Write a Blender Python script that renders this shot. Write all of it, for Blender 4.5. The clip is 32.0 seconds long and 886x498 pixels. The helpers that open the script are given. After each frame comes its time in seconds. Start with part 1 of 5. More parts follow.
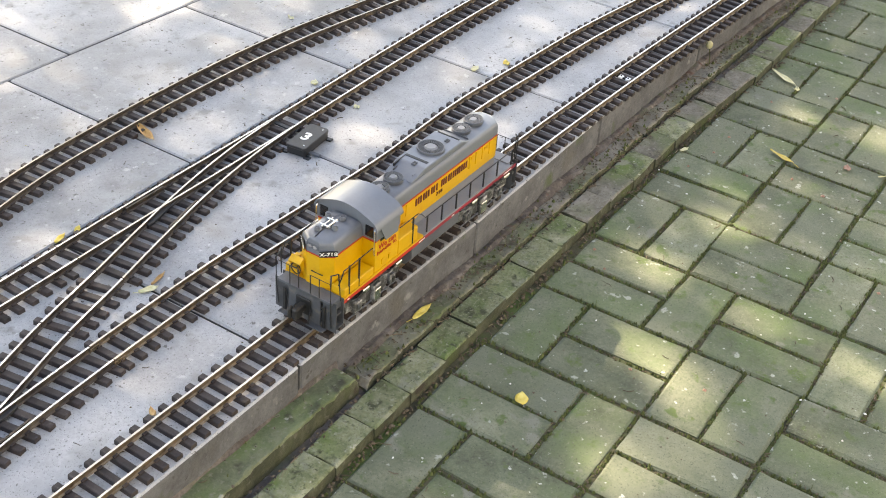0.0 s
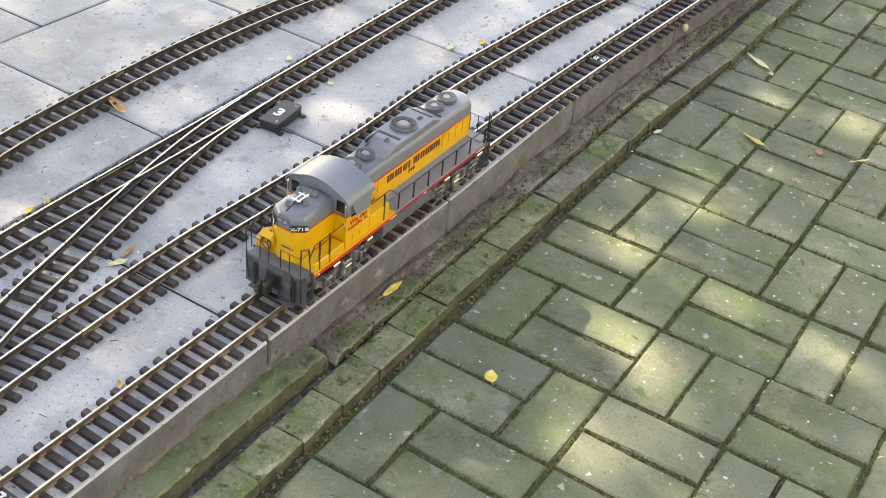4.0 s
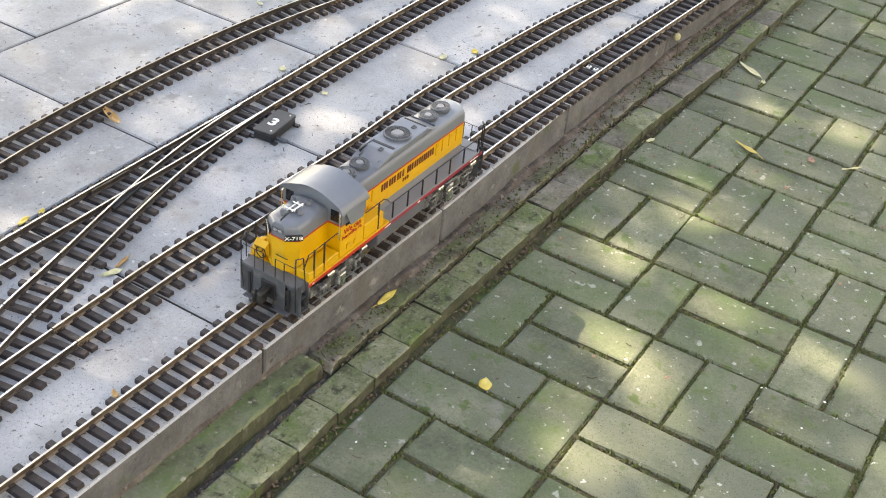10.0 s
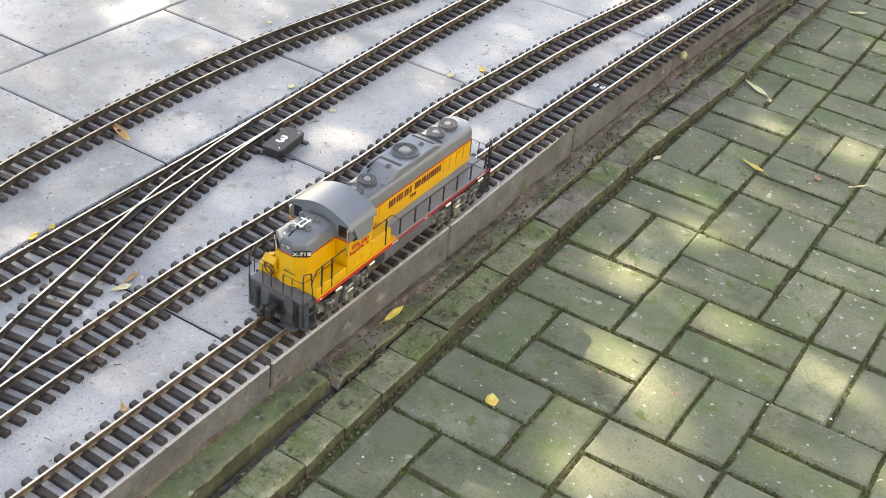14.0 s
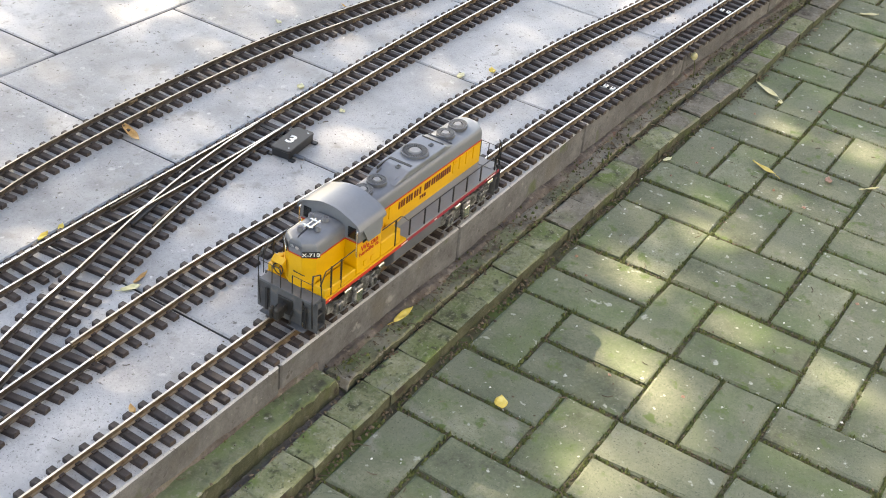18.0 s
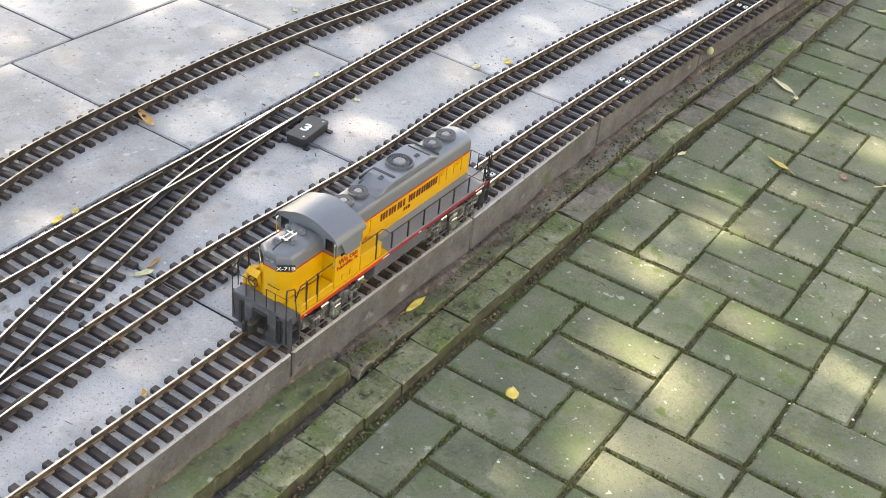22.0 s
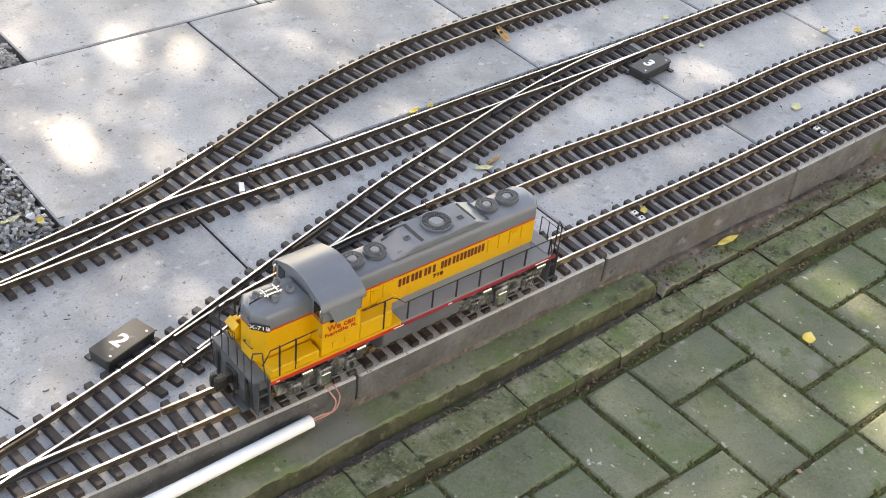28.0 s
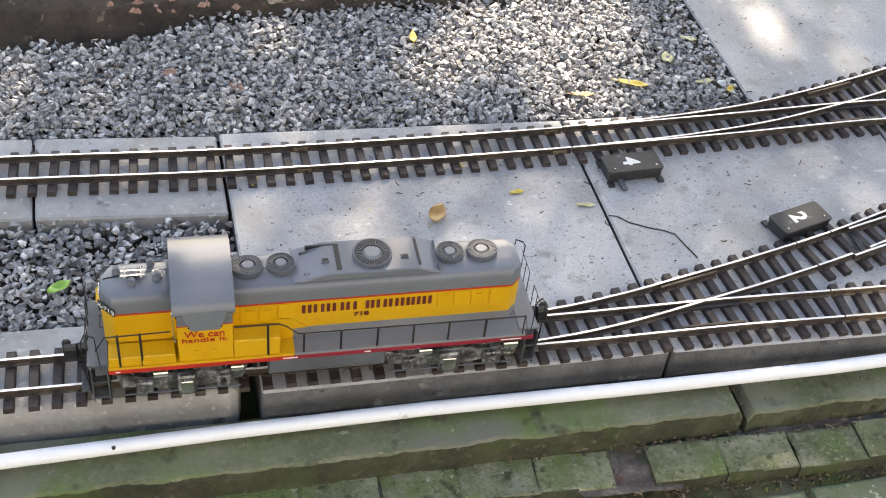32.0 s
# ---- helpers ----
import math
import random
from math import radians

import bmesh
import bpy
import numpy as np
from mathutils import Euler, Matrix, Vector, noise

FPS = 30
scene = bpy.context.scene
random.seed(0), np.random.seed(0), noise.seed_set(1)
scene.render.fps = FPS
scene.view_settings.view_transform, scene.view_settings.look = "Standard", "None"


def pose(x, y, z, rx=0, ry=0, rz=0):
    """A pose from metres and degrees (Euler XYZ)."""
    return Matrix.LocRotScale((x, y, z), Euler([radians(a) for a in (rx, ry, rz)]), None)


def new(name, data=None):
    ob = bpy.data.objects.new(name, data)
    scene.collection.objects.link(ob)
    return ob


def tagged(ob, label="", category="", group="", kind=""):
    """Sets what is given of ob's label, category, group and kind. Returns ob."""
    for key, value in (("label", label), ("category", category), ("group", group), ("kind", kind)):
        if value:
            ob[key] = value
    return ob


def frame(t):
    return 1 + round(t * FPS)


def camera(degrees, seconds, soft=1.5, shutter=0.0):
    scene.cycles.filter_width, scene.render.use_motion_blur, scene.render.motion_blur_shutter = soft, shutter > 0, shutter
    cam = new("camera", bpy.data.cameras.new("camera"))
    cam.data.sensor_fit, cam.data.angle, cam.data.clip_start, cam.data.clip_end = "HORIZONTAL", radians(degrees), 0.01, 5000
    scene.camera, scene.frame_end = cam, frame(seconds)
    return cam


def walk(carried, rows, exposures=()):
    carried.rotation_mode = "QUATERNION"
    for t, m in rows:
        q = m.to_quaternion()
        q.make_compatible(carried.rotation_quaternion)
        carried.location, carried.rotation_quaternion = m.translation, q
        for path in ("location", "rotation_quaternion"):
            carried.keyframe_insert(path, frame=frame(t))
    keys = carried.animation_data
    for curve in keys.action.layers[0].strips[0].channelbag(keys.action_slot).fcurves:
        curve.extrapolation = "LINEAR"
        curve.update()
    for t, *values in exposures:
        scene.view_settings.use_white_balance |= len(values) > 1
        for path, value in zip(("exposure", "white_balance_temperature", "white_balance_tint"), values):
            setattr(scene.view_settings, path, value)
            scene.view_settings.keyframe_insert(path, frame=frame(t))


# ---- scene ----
cam = camera(39.0, 32.0, soft=1.05)
PATH = [
    (0, pose(-1.1214, -0.8884, 1.2571, 54.126, -3.816, -56.821)),
    (0.5, pose(-1.1226, -0.8949, 1.2550, 54.241, -3.918, -56.760)),
    (1, pose(-1.1206, -0.9006, 1.2521, 54.226, -4.131, -56.743)),
    (1.5, pose(-1.1170, -0.9012, 1.2449, 54.050, -3.976, -57.098)),
    (2, pose(-1.1179, -0.8981, 1.2422, 53.789, -4.133, -57.315)),
    (2.5, pose(-1.1219, -0.8944, 1.2449, 53.544, -4.394, -57.391)),
    (3, pose(-1.1227, -0.9003, 1.2476, 53.427, -4.852, -57.171)),
    (3.5, pose(-1.1212, -0.8985, 1.2482, 53.389, -5.041, -57.193)),
    (5.5, pose(-1.1218, -0.9061, 1.2493, 53.661, -4.940, -57.414)),
    (6, pose(-1.1237, -0.9077, 1.2496, 53.838, -5.020, -57.414)),
    (6.5, pose(-1.1217, -0.9109, 1.2483, 53.888, -4.837, -57.597)),
    (7, pose(-1.1201, -0.9071, 1.2474, 53.956, -4.824, -57.715)),
    (7.5, pose(-1.1190, -0.9024, 1.2472, 53.897, -4.988, -57.707)),
    (8, pose(-1.1211, -0.9023, 1.2475, 53.898, -5.241, -57.619)),
    (8.5, pose(-1.1234, -0.9038, 1.2476, 53.827, -5.327, -57.555)),
    (9, pose(-1.1250, -0.9038, 1.2474, 53.814, -5.300, -57.531)),
    (9.5, pose(-1.1243, -0.9039, 1.2475, 53.845, -5.139, -57.581)),
    (10, pose(-1.1264, -0.9033, 1.2515, 53.888, -5.033, -57.571)),
    (10.5, pose(-1.1252, -0.9051, 1.2531, 54.087, -5.018, -57.447)),
    (11, pose(-1.1265, -0.9086, 1.2496, 54.309, -4.872, -57.473)),
    (11.5, pose(-1.1267, -0.9089, 1.2497, 54.408, -4.836, -57.506)),
    (12, pose(-1.1282, -0.9090, 1.2490, 54.464, -4.879, -57.530)),
    (12.5, pose(-1.1292, -0.9096, 1.2551, 54.400, -5.118, -57.307)),
    (13, pose(-1.1318, -0.9089, 1.2532, 54.542, -5.007, -57.386)),
    (13.5, pose(-1.1333, -0.9084, 1.2526, 54.642, -4.938, -57.331)),
    (14, pose(-1.1356, -0.9103, 1.2541, 54.729, -4.925, -57.212)),
    (14.5, pose(-1.1340, -0.9138, 1.2525, 54.857, -4.870, -57.198)),
    (16.5, pose(-1.1353, -0.9113, 1.2507, 54.959, -4.839, -56.949)),
    (17, pose(-1.1336, -0.9080, 1.2534, 54.821, -4.929, -56.883)),
    (17.5, pose(-1.1316, -0.9070, 1.2501, 54.804, -4.995, -56.818)),
    (18, pose(-1.1315, -0.9037, 1.2523, 54.673, -4.912, -56.801)),
    (18.5, pose(-1.1322, -0.9043, 1.2523, 54.562, -4.830, -56.832)),
    (19, pose(-1.1324, -0.9076, 1.2523, 54.539, -4.716, -56.797)),
    (19.5, pose(-1.1344, -0.9078, 1.2501, 54.606, -4.794, -56.777)),
    (20, pose(-1.1317, -0.9082, 1.2511, 54.589, -4.840, -56.757)),
    (20.5, pose(-1.1309, -0.9037, 1.2506, 54.533, -4.856, -56.719)),
    (21, pose(-1.1326, -0.9003, 1.2509, 54.468, -4.964, -56.644)),
    (21.5, pose(-1.1352, -0.9000, 1.2465, 54.444, -5.155, -56.354)),
    (22, pose(-1.1368, -0.8995, 1.2489, 54.244, -5.415, -55.906)),
    (22.5, pose(-1.1397, -0.8970, 1.2470, 54.088, -5.623, -55.494)),
    (23, pose(-1.1443, -0.8989, 1.2440, 53.925, -5.691, -55.026)),
    (23.5, pose(-1.1779, -0.8903, 1.2370, 53.851, -5.605, -54.575)),
    (24, pose(-1.2321, -0.8867, 1.2418, 53.704, -5.031, -54.032)),
    (24.5, pose(-1.2464, -0.9352, 1.2486, 53.382, -5.066, -50.484)),
    (25, pose(-1.2494, -0.9853, 1.2464, 52.978, -5.061, -46.979)),
    (25.5, pose(-1.2680, -0.9936, 1.2549, 52.663, -4.479, -45.135)),
    (27.5, pose(-1.2872, -0.9949, 1.2484, 51.920, -4.588, -40.340)),
    (28, pose(-1.2957, -0.9876, 1.2472, 51.614, -4.930, -39.281)),
    (28.5, pose(-1.3060, -0.9849, 1.2386, 51.258, -5.261, -37.727)),
    (29, pose(-1.3372, -0.9694, 1.2191, 50.358, -5.430, -34.627)),
    (29.5, pose(-1.4094, -0.9628, 1.2080, 49.433, -5.415, -32.022)),
    (30, pose(-1.4730, -0.9851, 1.2086, 48.586, -5.774, -29.180)),
    (30.5, pose(-1.5238, -0.9918, 1.2065, 48.031, -6.363, -26.046)),
    (31, pose(-1.5707, -0.9741, 1.1958, 47.610, -5.918, -21.984)),
    (31.5, pose(-1.6201, -0.9599, 1.1986, 46.961, -5.356, -17.649)),
    (32, pose(-1.6679, -0.9423, 1.1962, 46.484, -5.155, -13.224)),
]
# exposure and white balance: the shade under a blue sky reads as neutral grey
walk(cam, PATH, [(0, 2.27, 8800, 13), (23, 2.27, 8800, 13), (25, 2.20, 8750, 13), (28, 2.11, 8650, 13), (30, 2.03, 8400, 13), (32, 1.92, 8150, 13)])

# ---- light: sun from beyond the yard, broken by a tree, and open sky ----
SUN = Vector((0.25, 1.0, 0.80)).normalized()
world = bpy.data.worlds.new("sky")
scene.world = world
world.use_nodes = True
wn = world.node_tree
sky = wn.nodes.new("ShaderNodeTexSky")
sky.sky_type = 'NISHITA'
sky.sun_disc = False
sky.sun_elevation = math.asin(SUN.z)
sky.sun_rotation = math.atan2(SUN.x, SUN.y)
wn.links.new(sky.outputs[0], wn.nodes["Background"].inputs[0])
wn.nodes["Background"].inputs[1].default_value = 0.13
sun = new("sun", bpy.data.lights.new("sun", 'SUN'))
sun.data.energy = 4.0
sun.data.angle = radians(0.7)
sun.data.color = (1.0, 0.965, 0.90)
sun.rotation_euler = SUN.to_track_quat("Z", "Y").to_euler()


# ---- materials ----
def mat(name, stops, scale=8.0, rough=0.7, metal=0.0, fine=60.0, bump=0.3, dist=0.002, spots=None, rnd=0.0, coords="Object",
        rough_var=0.1, coat=0.0, island=False, speck=0.0):
    """Base colours along a noise of the given scale, a finer grain, optional spots (colour, scale, size, softness), bump and variation."""
    m = bpy.data.materials.new(name)
    m.use_nodes = True
    t = m.node_tree
    p = t.nodes["Principled BSDF"]
    tc = t.nodes.new("ShaderNodeTexCoord")
    vec = tc.outputs[coords]
    info = t.nodes.new("ShaderNodeObjectInfo")
    geo = t.nodes.new("ShaderNodeNewGeometry")
    ran = geo.outputs["Random Per Island"] if island else info.outputs["Random"]
    shift = t.nodes.new("ShaderNodeVectorMath")
    shift.operation = 'MULTIPLY_ADD'
    comb = t.nodes.new("ShaderNodeCombineXYZ")
    for i in range(3):
        t.links.new(ran, comb.inputs[i])
    t.links.new(comb.outputs[0], shift.inputs[0])
    shift.inputs[1].default_value = (37.0, 71.0, 13.0)
    t.links.new(vec, shift.inputs[2])
    vec = shift.outputs[0]

    def noise_tex(sc, detail=5.0, r=0.6):
        n = t.nodes.new("ShaderNodeTexNoise")
        n.inputs["Scale"].default_value = sc
        n.inputs["Detail"].default_value = detail
        n.inputs["Roughness"].default_value = r
        t.links.new(vec, n.inputs["Vector"])
        return n.outputs["Fac"]

    big, small = noise_tex(scale), noise_tex(fine, 6.0, 0.7)
    add = t.nodes.new("ShaderNodeMath")
    add.operation = 'MULTIPLY_ADD'
    t.links.new(small, add.inputs[0])
    add.inputs[1].default_value = 0.45
    t.links.new(big, add.inputs[2])
    ramp = t.nodes.new("ShaderNodeValToRGB")
    cr = ramp.color_ramp
    while len(cr.elements) < len(stops):
        cr.elements.new(0.5)
    for i, c in enumerate(stops):
        cr.elements[i].position = 0.5 + 0.42 * i / max(1, len(stops) - 1)
        cr.elements[i].color = (*c, 1)
    t.links.new(add.outputs[0], ramp.inputs[0])
    col = ramp.outputs[0]
    if rnd:
        hsv = t.nodes.new("ShaderNodeHueSaturation")
        mr = t.nodes.new("ShaderNodeMapRange")
        mr.inputs["To Min"].default_value, mr.inputs["To Max"].default_value = 1 - rnd, 1 + rnd
        t.links.new(ran, mr.inputs["Value"])
        t.links.new(mr.outputs[0], hsv.inputs["Value"])
        t.links.new(col, hsv.inputs["Color"])
        col = hsv.outputs[0]
    for sc, lo, hi, c in spots or ():
        n = noise_tex(sc, 3.0, 0.55)
        mr = t.nodes.new("ShaderNodeMapRange")
        mr.inputs["From Min"].default_value, mr.inputs["From Max"].default_value = lo, hi
        t.links.new(n, mr.inputs["Value"])
        mix = t.nodes.new("ShaderNodeMix")
        mix.data_type = 'RGBA'
        t.links.new(mr.outputs[0], mix.inputs["Factor"])
        t.links.new(col, mix.inputs[6])
        mix.inputs[7].default_value = (*c, 1)
        col = mix.outputs[2]
    t.links.new(col, p.inputs["Base Color"])
    rr = t.nodes.new("ShaderNodeMapRange")
    rr.inputs["To Min"].default_value, rr.inputs["To Max"].default_value = max(0.02, rough - rough_var), min(1, rough + rough_var)
    t.links.new(big, rr.inputs["Value"])
    t.links.new(rr.outputs[0], p.inputs["Roughness"])
    p.inputs["Metallic"].default_value = metal
    p.inputs["Coat Weight"].default_value = coat
    p.inputs["Coat Roughness"].default_value = 0.18
    if bump:
        b = t.nodes.new("ShaderNodeBump")
        b.inputs["Strength"].default_value, b.inputs["Distance"].default_value = bump, dist
        t.links.new(add.outputs[0], b.inputs["Height"])
        t.links.new(b.outputs[0], p.inputs["Normal"])
    return m


BRICK = mat("mossy_brick", [(.070, .080, .052), (.118, .136, .082), (.165, .18, .118), (.225, .235, .165)], 9, .85, 0, 150, 1.0, .003,
            [(30, .60, .69, (.085, .125, .038)), (6, .50, .72, (.105, .150, .058)), (3.5, .52, .70, (.15, .165, .115)), (16, .64, .72, (.195, .20, .155)), (210, .60, .74, (.20, .21, .15)), (260, .60, .74, (.065, .072, .045)), (45, .67, .71, (.33, .35, .29)), (62, .69, .725, (.46, .48, .43)), (420, .61, .70, (.060, .066, .044)), (470, .66, .74, (.25, .26, .20))], .20)
KERB = mat("mossy_kerb_stone", [(.060, .068, .036), (.13, .148, .072), (.21, .22, .13), (.32, .315, .225)], 16, .94, 0, 140, 1.0, .006,
           [(10, .50, .66, (.12, .17, .050)), (38, .59, .69, (.055, .062, .032)), (22, .58, .68, (.22, .225, .165)), (150, .56, .72, (.25, .26, .18)), (200, .58, .72, (.07, .078, .040)), (70, .68, .73, (.38, .37, .30))], .18)
BAND = mat("edging_concrete", [(.085, .096, .052), (.155, .172, .096), (.235, .238, .168)], 9, .95, 0, 120, 1.0, .006,
           [(7, .46, .66, (.125, .185, .056)), (20, .58, .70, (.065, .066, .042)), (110, .56, .74, (.22, .22, .16)), (52, .68, .73, (.34, .34, .27)), (4, .54, .66, (.20, .195, .16))])
DIRTY = mat("edging_concrete_soiled", [(.085, .075, .058), (.165, .15, .118), (.26, .24, .20)], 10, .95, 0, 100, 1.0, .006,
            [(6, .48, .66, (.125, .155, .065)), (26, .58, .70, (.07, .058, .042)), (110, .56, .72, (.25, .235, .19)), (160, .60, .72, (.07, .06, .045))])
WASH = mat("crumbly_soil", [(.060, .048, .041), (.115, .094, .082), (.20, .172, .152)], 22, .95, 0, 130, 1.0, .008,
           [(12, .56, .70, (.075, .092, .040)), (60, .60, .70, (.24, .20, .165)), (40, .62, .70, (.13, .072, .055))])
STRAW = mat("dry_straw", [(.13, .10, .065), (.21, .165, .11), (.32, .26, .18)], 30, .8, 0, 200, .3, .0006, None, .3, island=True)
SLAB = mat("grey_slab", [(.235, .236, .240), (.33, .331, .336), (.41, .411, .416), (.50, .50, .503)], 5, .58, 0, 210, .6, .0012,
           [(7, .54, .74, (.29, .285, .275)), (3, .56, .70, (.44, .44, .443)), (26, .60, .72, (.28, .276, .264)), (45, .64, .72, (.47, .47, .466)), (95, .66, .71, (.14, .135, .125)), (180, .64, .70, (.17, .168, .16)), (60, .70, .74, (.56, .56, .555)), (420, .60, .68, (.21, .208, .205))], .07, rough_var=.16)
# darker, mottled grey for the side faces of the slabs
SLABSIDE = mat("dark_slab_edge", [(.066, .066, .069), (.112, .112, .117), (.168, .168, .174)], 14, .92, 0, 110, 1.0, .004,
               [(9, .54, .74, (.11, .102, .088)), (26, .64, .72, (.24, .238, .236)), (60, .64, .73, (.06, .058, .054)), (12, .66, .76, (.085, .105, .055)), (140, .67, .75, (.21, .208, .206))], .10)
# darker side faces: shade put into the colour along with moss and dirt
KERBSIDE = mat("kerb_face_shaded_soiled", [(.030, .033, .020), (.055, .060, .034), (.095, .098, .062)], 18, .95, 0, 130, 1.0, .005,
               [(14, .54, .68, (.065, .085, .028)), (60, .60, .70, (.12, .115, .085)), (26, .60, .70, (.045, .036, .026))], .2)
CURB = mat("grey_kerb_block", [(.27, .268, .262), (.36, .357, .348), (.45, .447, .437)], 7, .75, 0, 110, .6, .002,
           [(10, .54, .72, (.24, .232, .215)), (30, .62, .70, (.20, .19, .17)), (90, .62, .70, (.52, .52, .51))], .06)
SOIL = mat("joint_soil", [(.040, .036, .020), (.072, .068, .036), (.11, .10, .062)], 20, .95, 0, 150, 1.0, .004,
           [(10, .48, .62, (.065, .095, .024))])
EARTH = mat("dark_earth", [(.022, .017, .013), (.05, .038, .028), (.09, .068, .05)], 14, .95, 0, 120, 1.0, .01,
            [(40, .64, .72, (.20, .15, .10)), (6, .54, .70, (.10, .075, .055))])
STONE = mat("gravel_stone", [(.165, .158, .157), (.32, .314, .314), (.58, .575, .57)], 60, .72, 0, 300, .4, .001, None, .5, island=True)
SLEEPER = mat("brown_black_plastic", [(.024, .017, .015), (.044, .032, .029), (.070, .056, .051)], 40, .62, 0, 300, .3, .0005,
              [(70, .62, .75, (.10, .09, .08))], .25)
BRASS = mat("tarnished_brass", [(.17, .125, .080), (.27, .20, .13), (.36, .28, .19)], 30, .48, .75, 200, .2, .0003,
            [(40, .55, .7, (.12, .075, .04))])
HEAD = mat("polished_rail_head", [(.70, .65, .56), (.80, .76, .68), (.88, .85, .79)], 25, .42, 1.0, 300, .15, .0002)
DULL = mat("dull_rail_head", [(.36, .33, .28), (.47, .43, .37), (.58, .54, .48)], 25, .48, 1.0, 300, .15, .0002)
STEEL = mat("nickel_rail_head", [(.80, .80, .80), (.90, .90, .90), (.95, .95, .95)], 25, .44, 1.0, 300, .15, .0002)
DARKRAIL = mat("dark_rail_side", [(.045, .035, .028), (.09, .07, .055), (.15, .12, .09)], 40, .55, .5, 250, .2, .0003)
BOX = mat("black_plastic", [(.014, .014, .016), (.024, .024, .026), (.040, .040, .042)], 30, .50, 0, 220, .2, .0004,
          [(50, .66, .74, (.12, .12, .11))])
WHITE = mat("white_paint", [(.66, .66, .64), (.78, .78, .76), (.84, .84, .82)], 30, .5, 0, 200, .2, .0004)
PVC = mat("white_pvc", [(.82, .835, .86), (.87, .885, .91), (.90, .915, .93)], 12, .35, 0, 160, .1, .0003, [(30, .70, .76, (.45, .43, .38))])
COPPER = mat("pink_wire", [(.42, .20, .15), (.55, .28, .22), (.66, .38, .31)], 30, .5, 0, 100, 0)
YELLOW = mat("armour_yellow", [(.61, .335, .010), (.67, .370, .012), (.72, .405, .016)], 10, .38, 0, 200, .05, .0002, [(18, .66, .8, (.60, .29, .02))], rough_var=.06)
GREY = mat("loco_grey", [(.132, .146, .172), (.148, .163, .190), (.165, .181, .209)], 10, .38, 0, 220, .05, .0002, None, rough_var=.05, coat=.32)
LGREY = mat("loco_side_grey", [(.17, .176, .19), (.20, .206, .22), (.23, .237, .25)], 10, .5, 0, 220, .06, .0002)
DGREY = mat("loco_dark_grey", [(.072, .080, .096), (.098, .108, .126), (.125, .136, .156)], 16, .5, 0, 220, .1, .0003)
PILOT = mat("pilot_dark_grey", [(.048, .052, .060), (.068, .073, .083), (.095, .10, .112)], 30, .55, 0, 220, .2, .0004, [(60, .58, .70, (.13, .12, .11))])
CRIMSON = mat("crimson_stripe", [(.22, .012, .030), (.28, .016, .036), (.33, .022, .042)], 12, .45, 0, 200, 0)
RED = mat("red_stripe", [(.40, .020, .012), (.48, .026, .014), (.54, .034, .02)], 12, .45, 0, 200, 0)
FANGREY = mat("fan_grille_grey", [(.045, .047, .052), (.065, .068, .075), (.09, .094, .10)], 16, .5, 0, 220, 0)
LETTER = mat("dark_red_lettering", [(.10, .018, .012), (.13, .022, .016), (.16, .03, .02)], 12, .5, 0, 200, 0)
REDLET = mat("red_lettering", [(.42, .02, .012), (.50, .03, .02), (.56, .04, .03)], 12, .5, 0, 200, 0)
BLACK = mat("loco_black", [(.008, .008, .009), (.014, .014, .015), (.024, .023, .022)], 20, .5, 0, 220, .1, .0003)
SILVER = mat("silver_paint", [(.035, .035, .036), (.11, .11, .112), (.42, .42, .43)], 40, .38, .45, 160, .5, .0012, [(60, .54, .66, (.03, .03, .03)), (120, .62, .70, (.50, .50, .50))])
CHROME = mat("bright_metal", [(.70, .68, .62), (.80, .78, .74), (.88, .87, .84)], 20, .25, 1.0, 200, 0)
GLASS = mat("dark_window", [(.010, .011, .012), (.014, .015, .017)], 8, .08, 0, 100, 0)
LEAFY = mat("yellow_leaf", [(.52, .36, .05), (.64, .48, .09), (.70, .58, .18)], 40, .6, 0, 200, .3, .0006, None, .12)
LEAFP = mat("pale_leaf", [(.48, .45, .22), (.60, .56, .32), (.70, .68, .46)], 40, .6, 0, 200, .3, .0006, None, .12)
LEAFO = mat("orange_brown_leaf", [(.34, .17, .055), (.50, .28, .095), (.62, .41, .18)], 40, .6, 0, 200, .3, .0006, None, .15)
LEAFR = mat("red_brown_bit", [(.19, .10, .07), (.29, .16, .115), (.40, .25, .185)], 40, .7, 0, 200, .3, .0006, None, .2)
GREENLEAF = mat("fresh_green_leaf", [(.16, .34, .04), (.24, .45, .07), (.33, .55, .12)], 40, .5, 0, 200, .2, .0006, None, .1)
MOSS = mat("moss", [(.042, .052, .016), (.075, .092, .026), (.12, .135, .045)], 40, .95, 0, 250, .8, .002, None, .3, island=True)
TWIG = mat("twig", [(.05, .035, .022), (.10, .075, .05), (.18, .14, .10)], 30, .9, 0, 200, .3, .0006, None, .3, island=True)
BARK = mat("bark", [(.05, .04, .03), (.09, .075, .06), (.14, .12, .10)], 6, .95, 0, 50, 1, .02)
FOLIAGE = mat("foliage", [(.03, .055, .012), (.05, .09, .02), (.08, .12, .03)], 3, .6, 0, 30, 0, .01, None, .3, island=True)


# ---- mesh helpers ----
def link(name, bm, material, parent=None, smooth=False):
    me = bpy.data.meshes.new(name)
    bmesh.ops.recalc_face_normals(bm, faces=bm.faces)
    if smooth:
        for f in bm.faces:
            f.smooth = True
        for e in bm.edges:
            e.smooth = len(e.link_faces) == 2 and e.calc_face_angle(0) < .6
    bm.to_mesh(me)
    bm.free()
    for k in material if isinstance(material, (list, tuple)) else (material,):
        me.materials.append(k)
    ob = new(name, me)
    if parent:
        ob.parent = parent
    return ob


